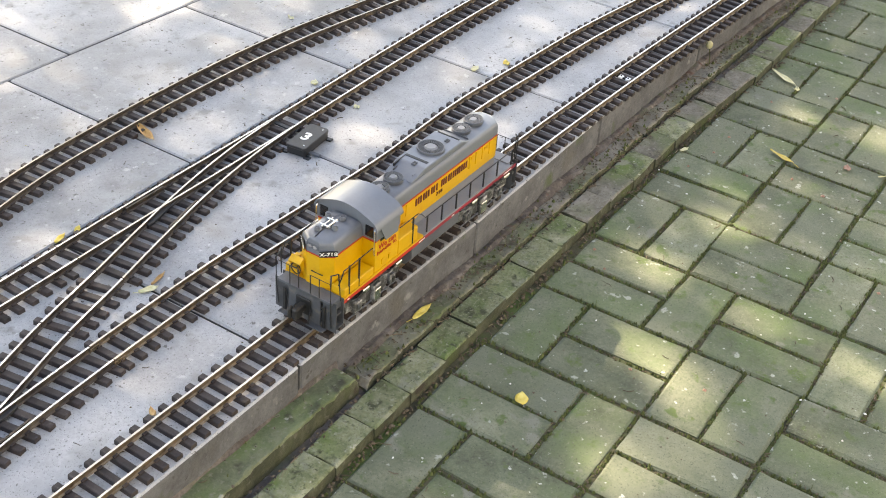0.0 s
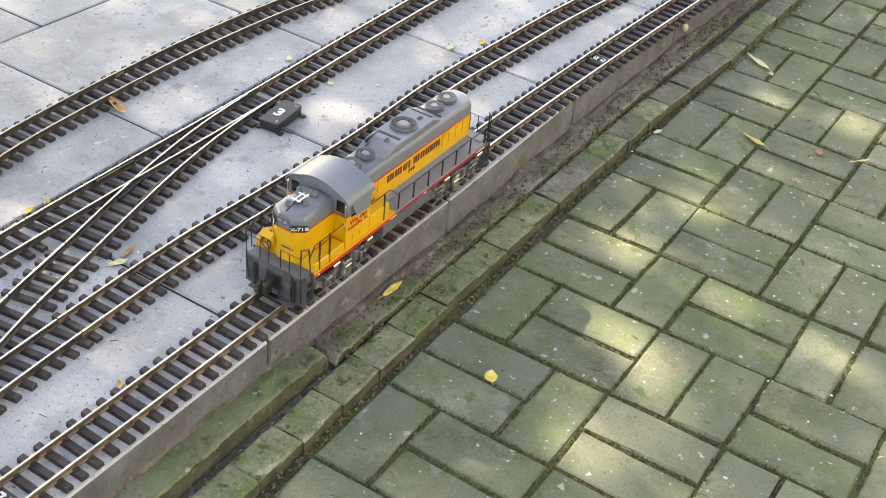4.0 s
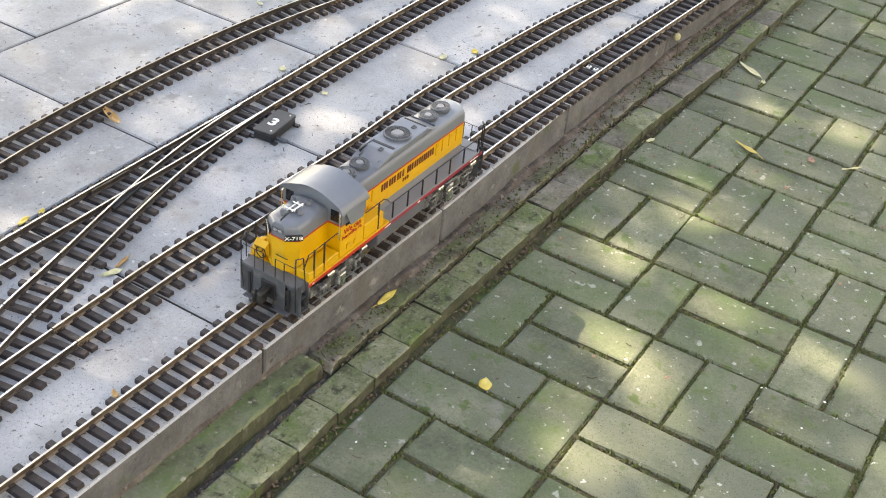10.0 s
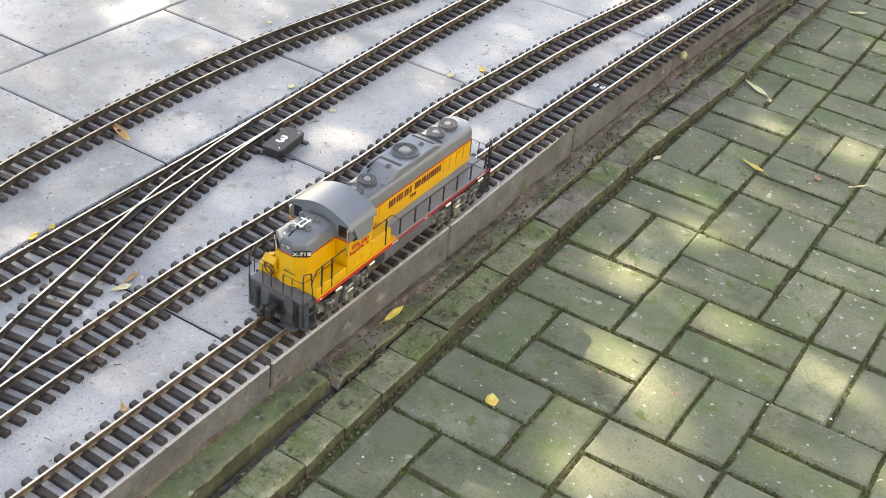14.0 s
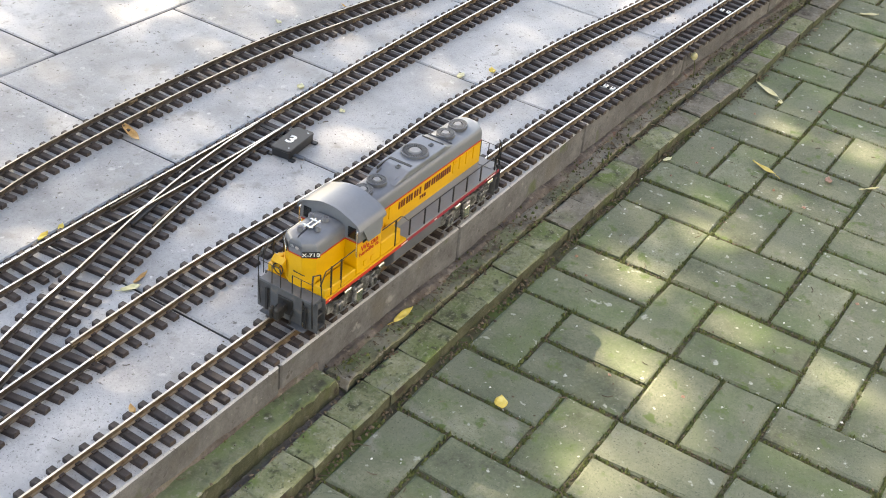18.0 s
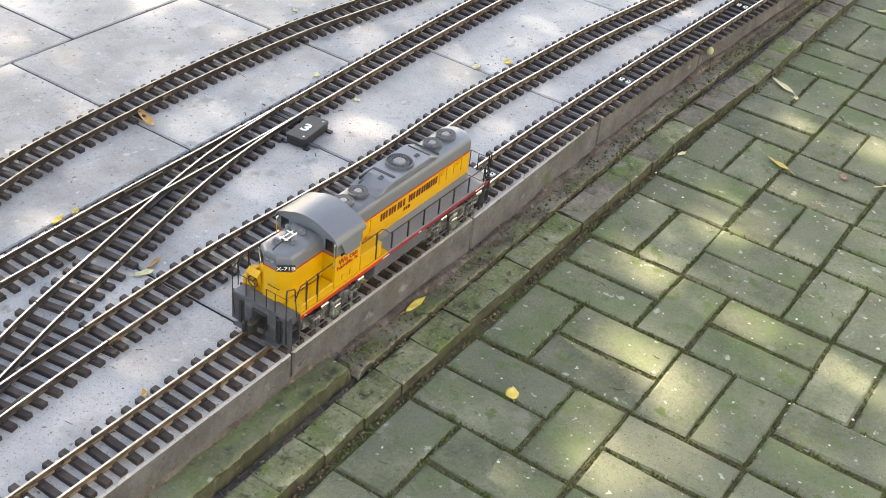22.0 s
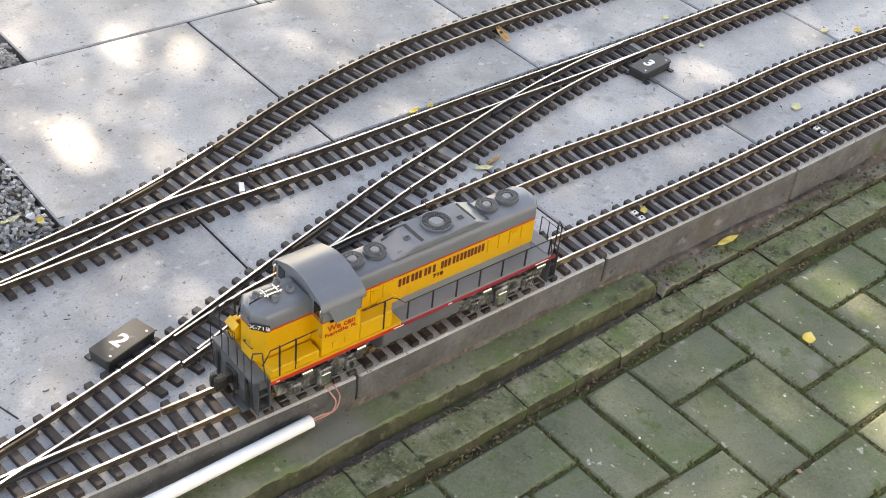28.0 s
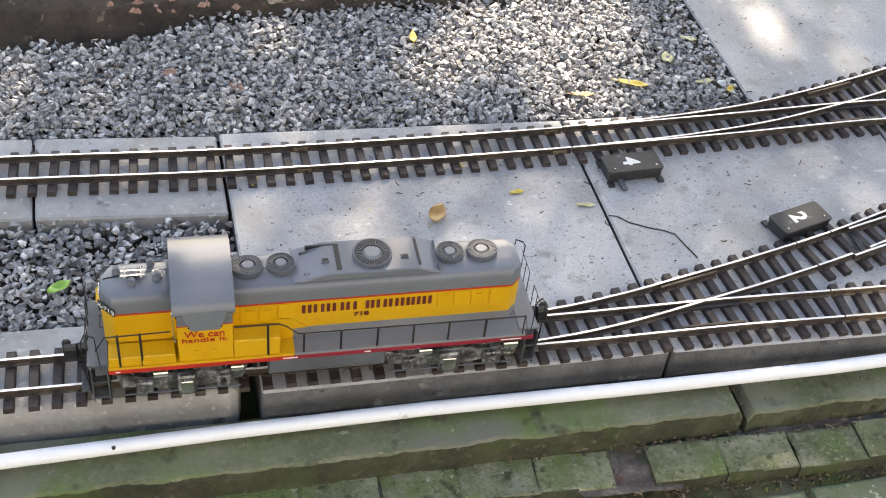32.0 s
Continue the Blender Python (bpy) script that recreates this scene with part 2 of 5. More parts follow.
def part(name, bm, material, parent, label="", smooth=False):
    ob = link(name, bm, material, parent, smooth)
    return tagged(ob, label) if label else ob


def raw(name, verts, faces, material, parent=None, smooth=False):
    me = bpy.data.meshes.new(name)
    me.from_pydata(verts, [], faces)
    me.materials.append(material)
    me.update()
    if smooth:
        for f in me.polygons:
            f.use_smooth = True
    ob = new(name, me)
    if parent:
        ob.parent = parent
    return ob


def box(bm, x0, x1, y0, y1, z0, z1, bev=0.0, seg=1):
    r = bmesh.ops.create_cube(bm, size=1)
    for v in r["verts"]:
        v.co = Vector((x0 if v.co.x < 0 else x1, y0 if v.co.y < 0 else y1, z0 if v.co.z < 0 else z1))
    if bev:
        es = list({e for v in r["verts"] for e in v.link_edges})
        bmesh.ops.bevel(bm, geom=es, offset=bev, segments=seg, profile=0.5, affect='EDGES')
    return bm


def prism(bm, profile, x0, x1, bev=0.0, seg=1, axis=0):
    """A closed outline (y, z) carried along x; axis=1: an outline (x, z) carried along y; axis=2: (x, y) along z."""
    put = (lambda a, b, c: (c, a, b), lambda a, b, c: (a, c, b), lambda a, b, c: (a, b, c))[axis]
    lo = [bm.verts.new(put(a, b, x0)) for a, b in profile]
    hi = [bm.verts.new(put(a, b, x1)) for a, b in profile]
    n = len(profile)
    fs = [bm.faces.new(lo), bm.faces.new(hi[::-1])]
    for i in range(n):
        fs.append(bm.faces.new((lo[i], hi[i], hi[(i + 1) % n], lo[(i + 1) % n])))
    if bev:
        es = list({e for f in fs for e in f.edges})
        bmesh.ops.bevel(bm, geom=es, offset=bev, segments=seg, profile=0.5, affect='EDGES')
    return bm


def cyl(bm, c, axis, r, h, seg=16, r2=None):
    m = Matrix.Translation(c) @ Vector(axis).to_track_quat("Z", "Y").to_matrix().to_4x4()
    bmesh.ops.create_cone(bm, cap_ends=True, segments=seg, radius1=r, radius2=r if r2 is None else r2, depth=h, matrix=m)
    return bm


def tube(bm, pts, r, seg=6):
    pts = [Vector(p) for p in pts]
    rings = []
    for i, p in enumerate(pts):
        d = (pts[min(i + 1, len(pts) - 1)] - pts[max(i - 1, 0)]).normalized()
        q = d.to_track_quat("Z", "Y")
        rings.append([bm.verts.new(p + q @ Vector((r * math.cos(a), r * math.sin(a), 0))) for a in [2 * math.pi * k / seg for k in range(seg)]])
    for a, b in zip(rings, rings[1:]):
        for k in range(seg):
            bm.faces.new((a[k], a[(k + 1) % seg], b[(k + 1) % seg], b[k]))
    bm.faces.new(rings[0][::-1])
    bm.faces.new(rings[-1])
    return bm


def lettering(name, text, size, material, parent, m, label="", bold=0.0, spacing=1.0):
    """Raised letters in the built-in font, lying in the x-z plane of m."""
    c = bpy.data.curves.new(name, 'FONT')
    c.body, c.size, c.extrude, c.offset, c.space_character = text, size, 0.0002, bold, spacing
    c.align_x, c.align_y, c.space_line = 'CENTER', 'CENTER', .8
    tmp = new(name, c)
    me = bpy.data.meshes.new_from_object(tmp.evaluated_get(bpy.context.evaluated_depsgraph_get()))
    bpy.data.objects.remove(tmp)
    me.materials.clear()
    me.materials.append(material)
    ob = new(name, me)
    if parent:
        ob.parent = parent
    ob.matrix_basis = m
    return tagged(ob, label) if label else ob


def spline(pts):
    """A smooth y(x) through the given points, monotone between them."""
    xs, ys = np.array([p[0] for p in pts]), np.array([p[1] for p in pts])
    s = np.diff(ys) / np.diff(xs)
    d = np.concatenate([[s[0]], (s[:-1] + s[1:]) / 2, [s[-1]]])

    def at(x):
        if x <= xs[0]:
            return float(ys[0] + d[0] * (x - xs[0]))
        if x >= xs[-1]:
            return float(ys[-1] + d[-1] * (x - xs[-1]))
        i = int(np.searchsorted(xs, x) - 1)
        h = xs[i + 1] - xs[i]
        u = (x - xs[i]) / h
        return float((1 + 2 * u) * (1 - u) ** 2 * ys[i] + u * (1 - u) ** 2 * h * d[i] + u * u * (3 - 2 * u) * ys[i + 1] + u * u * (u - 1) * h * d[i + 1])
    return at


# ---- the plan ----
ZP = -0.107                      # top of the brick patio; the slabs' top is 0
EDGE = spline([(-2.6, .085), (-1.55, .044), (-1.0, .030), (-.5, .006), (0, -.002), (.5, -.012), (1.0, -.012), (1.46, -.020), (1.75, -.036), (3.2, -.12)])
TRACK1 = spline([(-2.6, .128), (-1.857, .106), (-1.4, .090), (-1.15, .080), (-.92, .075), (-.69, .065), (-.36, .057), (-.01, .050), (.35, .042), (.67, .043), (1.08, .026), (1.63, -.008), (2.4, -.065)])
TRACK2 = spline([(-.70, .177), (-.62, .197), (-.52, .217), (-.40, .228), (-.28, .234), (-.10, .238), (.10, .238), (.30, .225), (.52, .213), (.82, .215), (1.05, .199), (1.27, .182), (1.57, .143), (2.2, .07)])
TRACK3 = spline([(-2.6, .535), (-1.83, .491), (-1.55, .473), (-1.3, .466), (-1.03, .464), (-.76, .467), (-.5, .473), (-.2, .461), (.1, .461), (.5, .456), (.9, .458), (1.2, .455), (2.2, .41)])
TRACK4 = spline([(-1.03, .465), (-.86, .471), (-.70, .488), (-.60, .508), (-.49, .535), (-.37, .570), (-.21, .624), (-.06, .660), (.09, .685), (.25, .694), (.45, .696), (.65, .690), (.85, .673), (1.06, .640), (1.6, .55), (2.2, .44)])
LADDER = spline([(-1.36, .0905), (-1.25, .0882), (-1.15, .0915), (-1.05, .105), (-.95, .125), (-.84, .148), (-.70, .182), (-.55, .227), (-.43, .263), (-.29, .303), (-.19, .331), (-.04, .364), (.10, .397), (.25, .428), (.40, .448), (.56, .456)])
KY = spline([(-2.2, -.055), (-1.4, -.085), (-.9, -.112), (-.5, -.119), (.3, -.116), (.9, -.118), (1.26, -.126), (1.6, -.148), (2.0, -.152), (3.2, -.19)])


# ---- ground ----
def ground_sheet():
    bm = bmesh.new()
    bmesh.ops.create_grid(bm, x_segments=60, y_segments=60, size=60)
    for v in bm.verts:
        v.co.z = ZP - .0046
    tagged(link("ground", bm, SOIL), "dark mossy soil under and between the paving", "ground", kind="structure")


ground_sheet()


def lumpy(name, x0, x1, y0, y1, z, amp, step, material, label, cat, skirt=.06):
    nx, ny = int((x1 - x0) / step) + 1, int((y1 - y0) / step) + 1
    vs, fs = [], []
    for j in range(ny + 1):
        for i in range(nx + 1):
            x, y = x0 + (x1 - x0) * i / nx, y0 + (y1 - y0) * j / ny
            rim = i in (0, nx) or j in (0, ny)
            vs.append((x, y, (z - skirt) if rim else z + amp * (noise.noise(Vector((x * 9, y * 9, 1))) + .6 * noise.noise(Vector((x * 31, y * 31, 4))))))
    for j in range(ny):
        for i in range(nx):
            a = j * (nx + 1) + i
            fs.append((a, a + 1, a + nx + 2, a + nx + 1))
    return tagged(raw(name, vs, fs, material, None, True), label, cat, kind="structure")


lumpy("soil_bed", -5, 4.5, .15, 5, -.034, .010, .05, EARTH, "bed of dark bare earth behind the slabs", "soil", .08)
lumpy("soil_bank", -4, -.95, .86, 2.6, .012, .020, .03, EARTH, "dark damp earth bank with leaf litter", "soil")


# added wall, out of view, cuts the low sky light on near faces
def sky_block_wall():
    bm = box(bmesh.new(), -7, 7, -3.6, -3.3, ZP - .02, 3.2)
    tagged(link("wall_south", bm, CURB), "plain wall added out of view behind the viewer to block low sky", "wall", kind="structure")


sky_block_wall()


# ---- concrete slabs, each a piece of its own ----
def slab_mesh(bm, pts, z0, z1, bev):
    prism(bm, pts, z0, z1, bev, 1, axis=2)


paving = tagged(new("slab_paving"), "smooth grey concrete paving slabs with narrow joints", "paving", kind="structure")
G = .0021


def slab(x0, x1, y0a, y0b, y1a, y1b, tilt=0.0, name="slab", parent=None, z=0.0, thick=.05, material=None):
    bm = bmesh.new()
    slab_mesh(bm, [(x0 + G, y0a + G), (x1 - G, y0b + G), (x1 - G, y1b - G), (x0 + G, y1a - G)], z - thick, z, .0028)
    for v in bm.verts:
        v.co.z += tilt * (v.co.x - x0)
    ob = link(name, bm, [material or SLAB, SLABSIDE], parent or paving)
    # side faces take a darker grey than the top
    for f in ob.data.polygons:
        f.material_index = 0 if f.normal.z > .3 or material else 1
    return ob


ROW1 = [-1.555, -1.018, -.497, -.003, .488, .971, 1.462, 1.955, 2.45, 2.945]
ROW2 = [-.686, -.180, .320, .806, 1.300, 1.795, 2.29]
ROW3 = [-.513, -.012, .478, .970, 1.46, 1.955]
MID = spline([(-1.6, .562), (-1.0, .530), (-.5, .519), (.3, .511), (.9, .503), (3, .40)])
BACK = spline([(-.7, 1.045), (.0, 1.018), (.48, .996), (.8, .977), (2.3, .90)])
rnd_s = random.Random(5)
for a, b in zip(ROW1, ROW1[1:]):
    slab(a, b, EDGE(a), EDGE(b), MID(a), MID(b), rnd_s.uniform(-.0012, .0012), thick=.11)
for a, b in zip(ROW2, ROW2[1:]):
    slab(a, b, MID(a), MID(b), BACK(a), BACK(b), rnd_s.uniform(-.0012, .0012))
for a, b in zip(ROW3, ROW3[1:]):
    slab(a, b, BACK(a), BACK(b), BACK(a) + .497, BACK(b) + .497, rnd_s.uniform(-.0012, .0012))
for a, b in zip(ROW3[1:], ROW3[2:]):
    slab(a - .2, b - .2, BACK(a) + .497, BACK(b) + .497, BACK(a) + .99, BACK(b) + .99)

# a crack across the corner of one slab
bm = bmesh.new()
cr = [(-1.016, .300), (-1.003, .296), (-.990, .281), (-.964, .266), (-.945, .258), (-.931, .248), (-.926, .228), (-.916, .196)]
for (xa, ya), (xb, yb) in zip(cr, cr[1:]):
    w = .0011
    bm.faces.new([bm.verts.new(p) for p in ((xa - w, ya - w, .0006), (xb - w, yb - w, .0006), (xb + w, yb + w, .0006), (xa + w, ya + w, .0006))])
part("crack", bm, EARTH, paving, "hairline crack filled with dirt")
bm = bmesh.new()
cr = [(-.806, .023, 0), (-.803, .032, 0), (-.809, .040, 0), (-.806, .052, 0)]
for (xa, ya, _), (xb, yb, _) in zip(cr, cr[1:]):
    bm.faces.new([bm.verts.new(p) for p in ((xa - .001, ya, .0006), (xb - .001, yb, .0006), (xb + .001, yb, .0006), (xa + .001, ya, .0006))])
part("crack", bm, EARTH, paving, "hairline crack filled with dirt")

# kerb blocks that carry the tracks where the slabs end
blocks = tagged(new("track_kerb_blocks"), "row of worn grey concrete kerb blocks under the rails", "kerb", kind="structure")
x = -1.5558
for ln in (.265, .5, .5):
    slab(x - ln, x, .435 - (x - ln + 1.568) * .09 - .06, .435 - .06 - (x + 1.568) * .09, .557 - (x - ln + 1.568) * .09, .557 - (x + 1.568) * .09, 0, "block", blocks, -.001, .06, CURB)
    x -= ln
x = -1.572
for ln in (.62, .5, .5):
    bm = bmesh.new()
    e0, e1 = EDGE(x - ln) + .008, EDGE(x) + .010
    slab_mesh(bm, [(x - ln + G, e0), (x - .012, e1), (x - .004, e1 + .02), (x - G, e1 + .135), (x - ln + G, e0 + .137)], -.075, -.002, .007)
    link("block", bm, CURB, blocks)
    x -= ln


# ---- edging between slabs and patio ----
def band(x0, x1, y0a, y0b, y1a, y1b, z0, z1, material, sag=0.0):
    """One edging stone with a rounded, worn upper edge."""
    n = max(2, int((x1 - x0) / .008))
    prof = [(0, 0), (0, .60), (.004, .90), (.012, .972), (.045, .996), (.12, 1.0), (.35, 1.0), (.65, 1.0), (1, .99)]
    vs, fs = [], []
    for i in range(n + 1):
        u = i / n
        x = x0 + (x1 - x0) * u
        ya, yb = y0a + (y0b - y0a) * u, y1a + (y1b - y1a) * u
        ease = min(1.0, min(u, 1 - u) * (x1 - x0) / .010 + .90)
        for a, b in prof:
            w = .003 * noise.noise(Vector((x * 17, a * 3, x0))) + .0022 * noise.noise(Vector((x * 70, a * 14, x0 + b))) + .0012 * noise.noise(Vector((x * 160, a * 30, x0 + b)))
            vs.append((x, ya + (yb - ya) * a + (w if a < .2 else 0), z0 + (z1 - z0) * b * (ease if b > .5 else 1) + (w * .6 if b > .5 else 0) - sag * math.sin(math.pi * u)))
    m = len(prof)
    for i in range(n):
        for k in range(m - 1):
            a = i * m + k
            fs.append((a, a + 1, a + m + 1, a + m))
    fs.append(tuple(range(m)))
    fs.append(tuple(range(n * m + m - 1, n * m - 1, -1)))
    ob = raw("edging_stone", vs, fs, material, edging)
    # front and ends take the dark face colour, painted shade plus soil
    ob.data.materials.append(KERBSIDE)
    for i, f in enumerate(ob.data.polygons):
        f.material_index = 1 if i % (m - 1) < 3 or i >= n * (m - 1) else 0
    return ob


def gutter_fill():
    """Soil that has washed in between slabs, edging and kerb bricks."""
    n, m = 620, 26
    vs, fs = [], []
    for i in range(n + 1):
        x = -2.6 + 5.8 * i / n
        a, b = KY(x) + (-.010 if -1.17 < x < -1.03 else .006), EDGE(x) + .004
        for j in range(m + 1):
            y = a + (b - a) * j / m
            z = -.0945 + .0035 * noise.noise(Vector((x * 21, y * 60, 3))) + .002 * noise.noise(Vector((x * 90, y * 160, 8)))
            if -.56 < x < .09:
                heap = max(0, 1 - (b - y) / (.009 + .006 * noise.noise(Vector((x * 11, 5, 0)))))
                z += (.046 + .008 * noise.noise(Vector((x * 7, 9, 0)))) * min(1, heap * 1.8) * min(1, (x + .56) / .05)
            if x > .09:
                heap = max(0, 1 - (b - y) / (.034 + .014 * noise.noise(Vector((x * 11, 5, 0)))))
                z += (.026 + .008 * noise.noise(Vector((x * 7, 9, 0)))) * min(1, heap * 1.6) * min(1, (x - .09) / .03)
            vs.append((x, y, z))
    for i in range(n):
        for j in range(m):
            k = i * (m + 1) + j
            fs.append((k, k + m + 1, k + m + 2, k + 1))
    tagged(raw("gutter_soil", vs, fs, WASH, None, True), "crumbly brown soil washed into the gutter", "soil", kind="structure")


gutter_fill()
edging = tagged(new("edging_row"), "row of mossy long concrete edging stones", "edging", kind="structure")
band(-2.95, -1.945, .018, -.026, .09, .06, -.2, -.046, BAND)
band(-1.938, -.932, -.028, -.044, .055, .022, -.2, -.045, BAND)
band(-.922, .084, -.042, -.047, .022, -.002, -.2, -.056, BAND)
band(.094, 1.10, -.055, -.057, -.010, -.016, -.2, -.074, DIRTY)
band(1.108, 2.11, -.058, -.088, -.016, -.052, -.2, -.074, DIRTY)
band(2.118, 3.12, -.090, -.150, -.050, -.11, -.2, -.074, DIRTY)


# ---- tracks ----
GAUGE = .0245                    # half the distance between the rails' middles
PITCH = .0276


def sleeper_mesh(half0=-.0455, half1=.0455, chairs=()):
    bm = bmesh.new()
    a, b = half0, half1
    prism(bm, [(-.0064, 0), (.0064, 0), (.0058, .0072), (.0046, .0080), (-.0046, .0080), (-.0058, .0072)], a, b, 0, 1, axis=1)
    for c in chairs:
        for s in (-1, 1):
            box(bm, -.0042, .0042, c + s * .0043 - .0022, c + s * .0043 + .0022, .0078, .0105)
    me = bpy.data.meshes.new("sleeper")
    bmesh.ops.recalc_face_normals(bm, faces=bm.faces)
    bm.to_mesh(me)
    bm.free()
    me.materials.append(SLEEPER)
    return me


SLEEPER_ME = sleeper_mesh(chairs=(-GAUGE, GAUGE))


def heading(f, x):
    return math.atan2(f(x + .01) - f(x - .01), .02)


def rail(parent, f, off, x0, x1, head, side, dz=0.0, step=.02, top=.018, name="rail"):
    """A rail beside the line f: foot, web and head, with a polished running face."""
    prof = [(-.0036, .0078), (.0036, .0078), (.0034, .0088), (.0009, .0100), (.0009, .0142), (.0017, .0152), (.0017, top), (-.0017, top), (-.0017, .0152), (-.0009, .0142), (-.0009, .0100), (-.0034, .0088)]
    n = max(2, int(round((x1 - x0) / step)))
    bm = bmesh.new()
    rows = []
    for i in range(n + 1):
        x = x0 + (x1 - x0) * i / n
        h = heading(f, x)
        nx, ny = -math.sin(h), math.cos(h)
        cx, cy = x + nx * off, f(x) + ny * off
        rows.append([bm.verts.new((cx + nx * a, cy + ny * a, z + dz)) for a, z in prof])
    m = len(prof)
    for p, q in zip(rows, rows[1:]):
        for k in range(m):
            fc = bm.faces.new((p[k], q[k], q[(k + 1) % m], p[(k + 1) % m]))
            fc.material_index = 1 if k == 6 else 0
    bm.faces.new(rows[0])
    bm.faces.new(rows[-1][::-1])
    return part(name, bm, [side, head], parent)


def joiner(parent, f, off, x):
    bm = bmesh.new()
    h = heading(f, x)
    for s in (-1, 1):
        box(bm, -.011, .011, s * .0026 - .0009, s * .0026 + .0009, .0080, .0146, .0004)
    for sx in (-.006, .006):
        cyl(bm, (sx, -.0045, .0115), (0, 1, 0), .0016, .003, 8)
    ob = part("rail_joiner", bm, BRASS, parent)
    ob.matrix_basis = pose(x - math.sin(h) * off, f(x) + math.cos(h) * off, 0, 0, 0, math.degrees(h))


def track(label, f, x0, x1, head, side, joints=(), phase=0.0, bed=0.0):
    t = tagged(new("model_railway_track"), label, "railway track", "tracks of the yard")
    for o in (-GAUGE, GAUGE):
        rail(t, f, o, x0, x1, head, side)
    x = x0 + PITCH / 2 + phase
    r = random.Random(int(x0 * 1000) + 7)
    while x < x1 - .004:
        s = new("sleeper", SLEEPER_ME)
        s.parent = t
        h = heading(f, x)
        s.matrix_basis = pose(x + r.uniform(-.0008, .0008), f(x), 0, 0, 0, math.degrees(h) + r.uniform(-1.2, 1.2))
        x += PITCH * math.cos(h)
    for j in joints:
        for o in (-GAUGE, GAUGE):
            joiner(t, f, o, j)
    return t


def turnout(label, main, branch, x0, x1, tip, head, side, frog_x):
    """Two routes on common long sleepers, with switch blades, a frog and check rails."""
    t = tagged(new("track_turnout"), label, "railway switch", "turnouts of the yard")
    r = random.Random(int(x0 * 1000) + 3)
    x = x0 + PITCH / 2
    while x < x1 - .004:
        a, b = sorted((main(x), branch(x)))
        h = (heading(main, x) + heading(branch, x)) / 2
        mid = (a + b) / 2
        k = (b - a) / 2
        me = sleeper_mesh(-.0455 - k, .0455 + k, (-GAUGE - k, GAUGE + k))
        s = new("sleeper", me)
        s.parent = t
        s.matrix_basis = pose(x, mid, 0, 0, 0, math.degrees(h) + r.uniform(-.8, .8))
        x += PITCH
    up = 1 if branch((x0 + x1) / 2) > main((x0 + x1) / 2) else -1
    rail(t, main, -up * GAUGE, x0, x1, head, side, name="stock_rail")
    rail(t, branch, up * GAUGE, x0, x1, head, side, .0002, name="stock_rail")
    heel = x1 if tip < (x0 + x1) / 2 else x0
    lo, hi = sorted((tip, heel))
    rail(t, main, up * GAUGE, lo, hi, head, side, -.0004, name="switch_blade")
    rail(t, branch, -up * GAUGE, lo, hi, head, side, -.0006, name="switch_blade")
    fy = main(frog_x) + up * GAUGE
    bm = bmesh.new()
    h = math.degrees((heading(main, frog_x) + heading(branch, frog_x)) / 2)
    prism(bm, [(-.05, -.004), (.045, -.013), (.055, -.012), (.055, .012), (.045, .013), (-.05, .004)], .0070, .0128, .0008, 1, axis=2)
    fr = part("frog", bm, BOX, t, "dark plastic frog casting")
    fr.matrix_basis = pose(frog_x, fy, 0, 0, 0, h + (0 if heel == x1 else 180))
    for f, s in ((main, -up), (branch, up)):
        rail(t, f, s * (GAUGE - .0062), frog_x - .045, frog_x + .045, side, side, -.0008, name="check_rail")
    bm = bmesh.new()
    box(bm, tip - .004, tip + .006, min(main(tip), branch(tip)) - .030, max(main(tip), branch(tip)) + .030, .0068, .0098, .0006)
    part("throw_bar", bm, BOX, t)
    return t


def find_frog(main, branch, x0, x1):
    return min((x0 + (x1 - x0) * i / 200 for i in range(201)), key=lambda x: abs(abs(branch(x) - main(x)) - 2 * GAUGE))


turnout("turnout where the ladder track leaves the front siding, bright nickel rails", TRACK1, LADDER, -1.345, -.765, -1.31, STEEL, DARKRAIL, find_frog(TRACK1, LADDER, -1.2, -.77))
turnout("turnout of the ladder track on long dark sleepers, bright rails", LADDER, TRACK2, -.70, -.175, -.67, STEEL, DARKRAIL, find_frog(LADDER, TRACK2, -.7, -.18))
turnout("turnout joining the ladder to the third track, tarnished rails", TRACK3, LADDER, -.03, .555, .52, HEAD, DARKRAIL, find_frog(TRACK3, LADDER, -.03, .5))
turnout("turnout at the gravel bed, polished rails on dark sleepers", TRACK3, TRACK4, -1.03, -.375, -.99, STEEL, DARKRAIL, find_frog(TRACK3, TRACK4, -1.0, -.38))
track("front siding track, brass rails on dark plastic sleepers", TRACK1, -.763, 2.35, HEAD, BRASS, (-.45, .12, .62, 1.14, 1.72))
track("front track continuing over kerb blocks, dull rails", TRACK1, -2.55, -1.347, STEEL, DARKRAIL, (-1.62,))
track("short ladder track on dark plastic sleepers", LADDER, -.763, -.702, STEEL, DARKRAIL)
track("short ladder track between two turnouts", LADDER, -.173, -.032, STEEL, DARKRAIL)
track("second siding track, golden brass rails on dark sleepers", TRACK2, -.173, 2.15, HEAD, BRASS, (-.165, .60, 1.26))
track("third siding track, brass rails on dark sleepers", TRACK3, .557, 2.15, HEAD, BRASS, (.57, 1.2))
track("third track between two turnouts, dull rails", TRACK3, -.373, -.032, STEEL, DARKRAIL, (-.36,))
track("back main track beside the gravel, dark rails", TRACK3, -2.55, -1.032, STEEL, DARKRAIL, (-1.44, -1.05))
track("curved back track on grey slabs, dark sleepers", TRACK4, -.373, 2.15, DULL, DARKRAIL, (-.36, .42, 1.03))


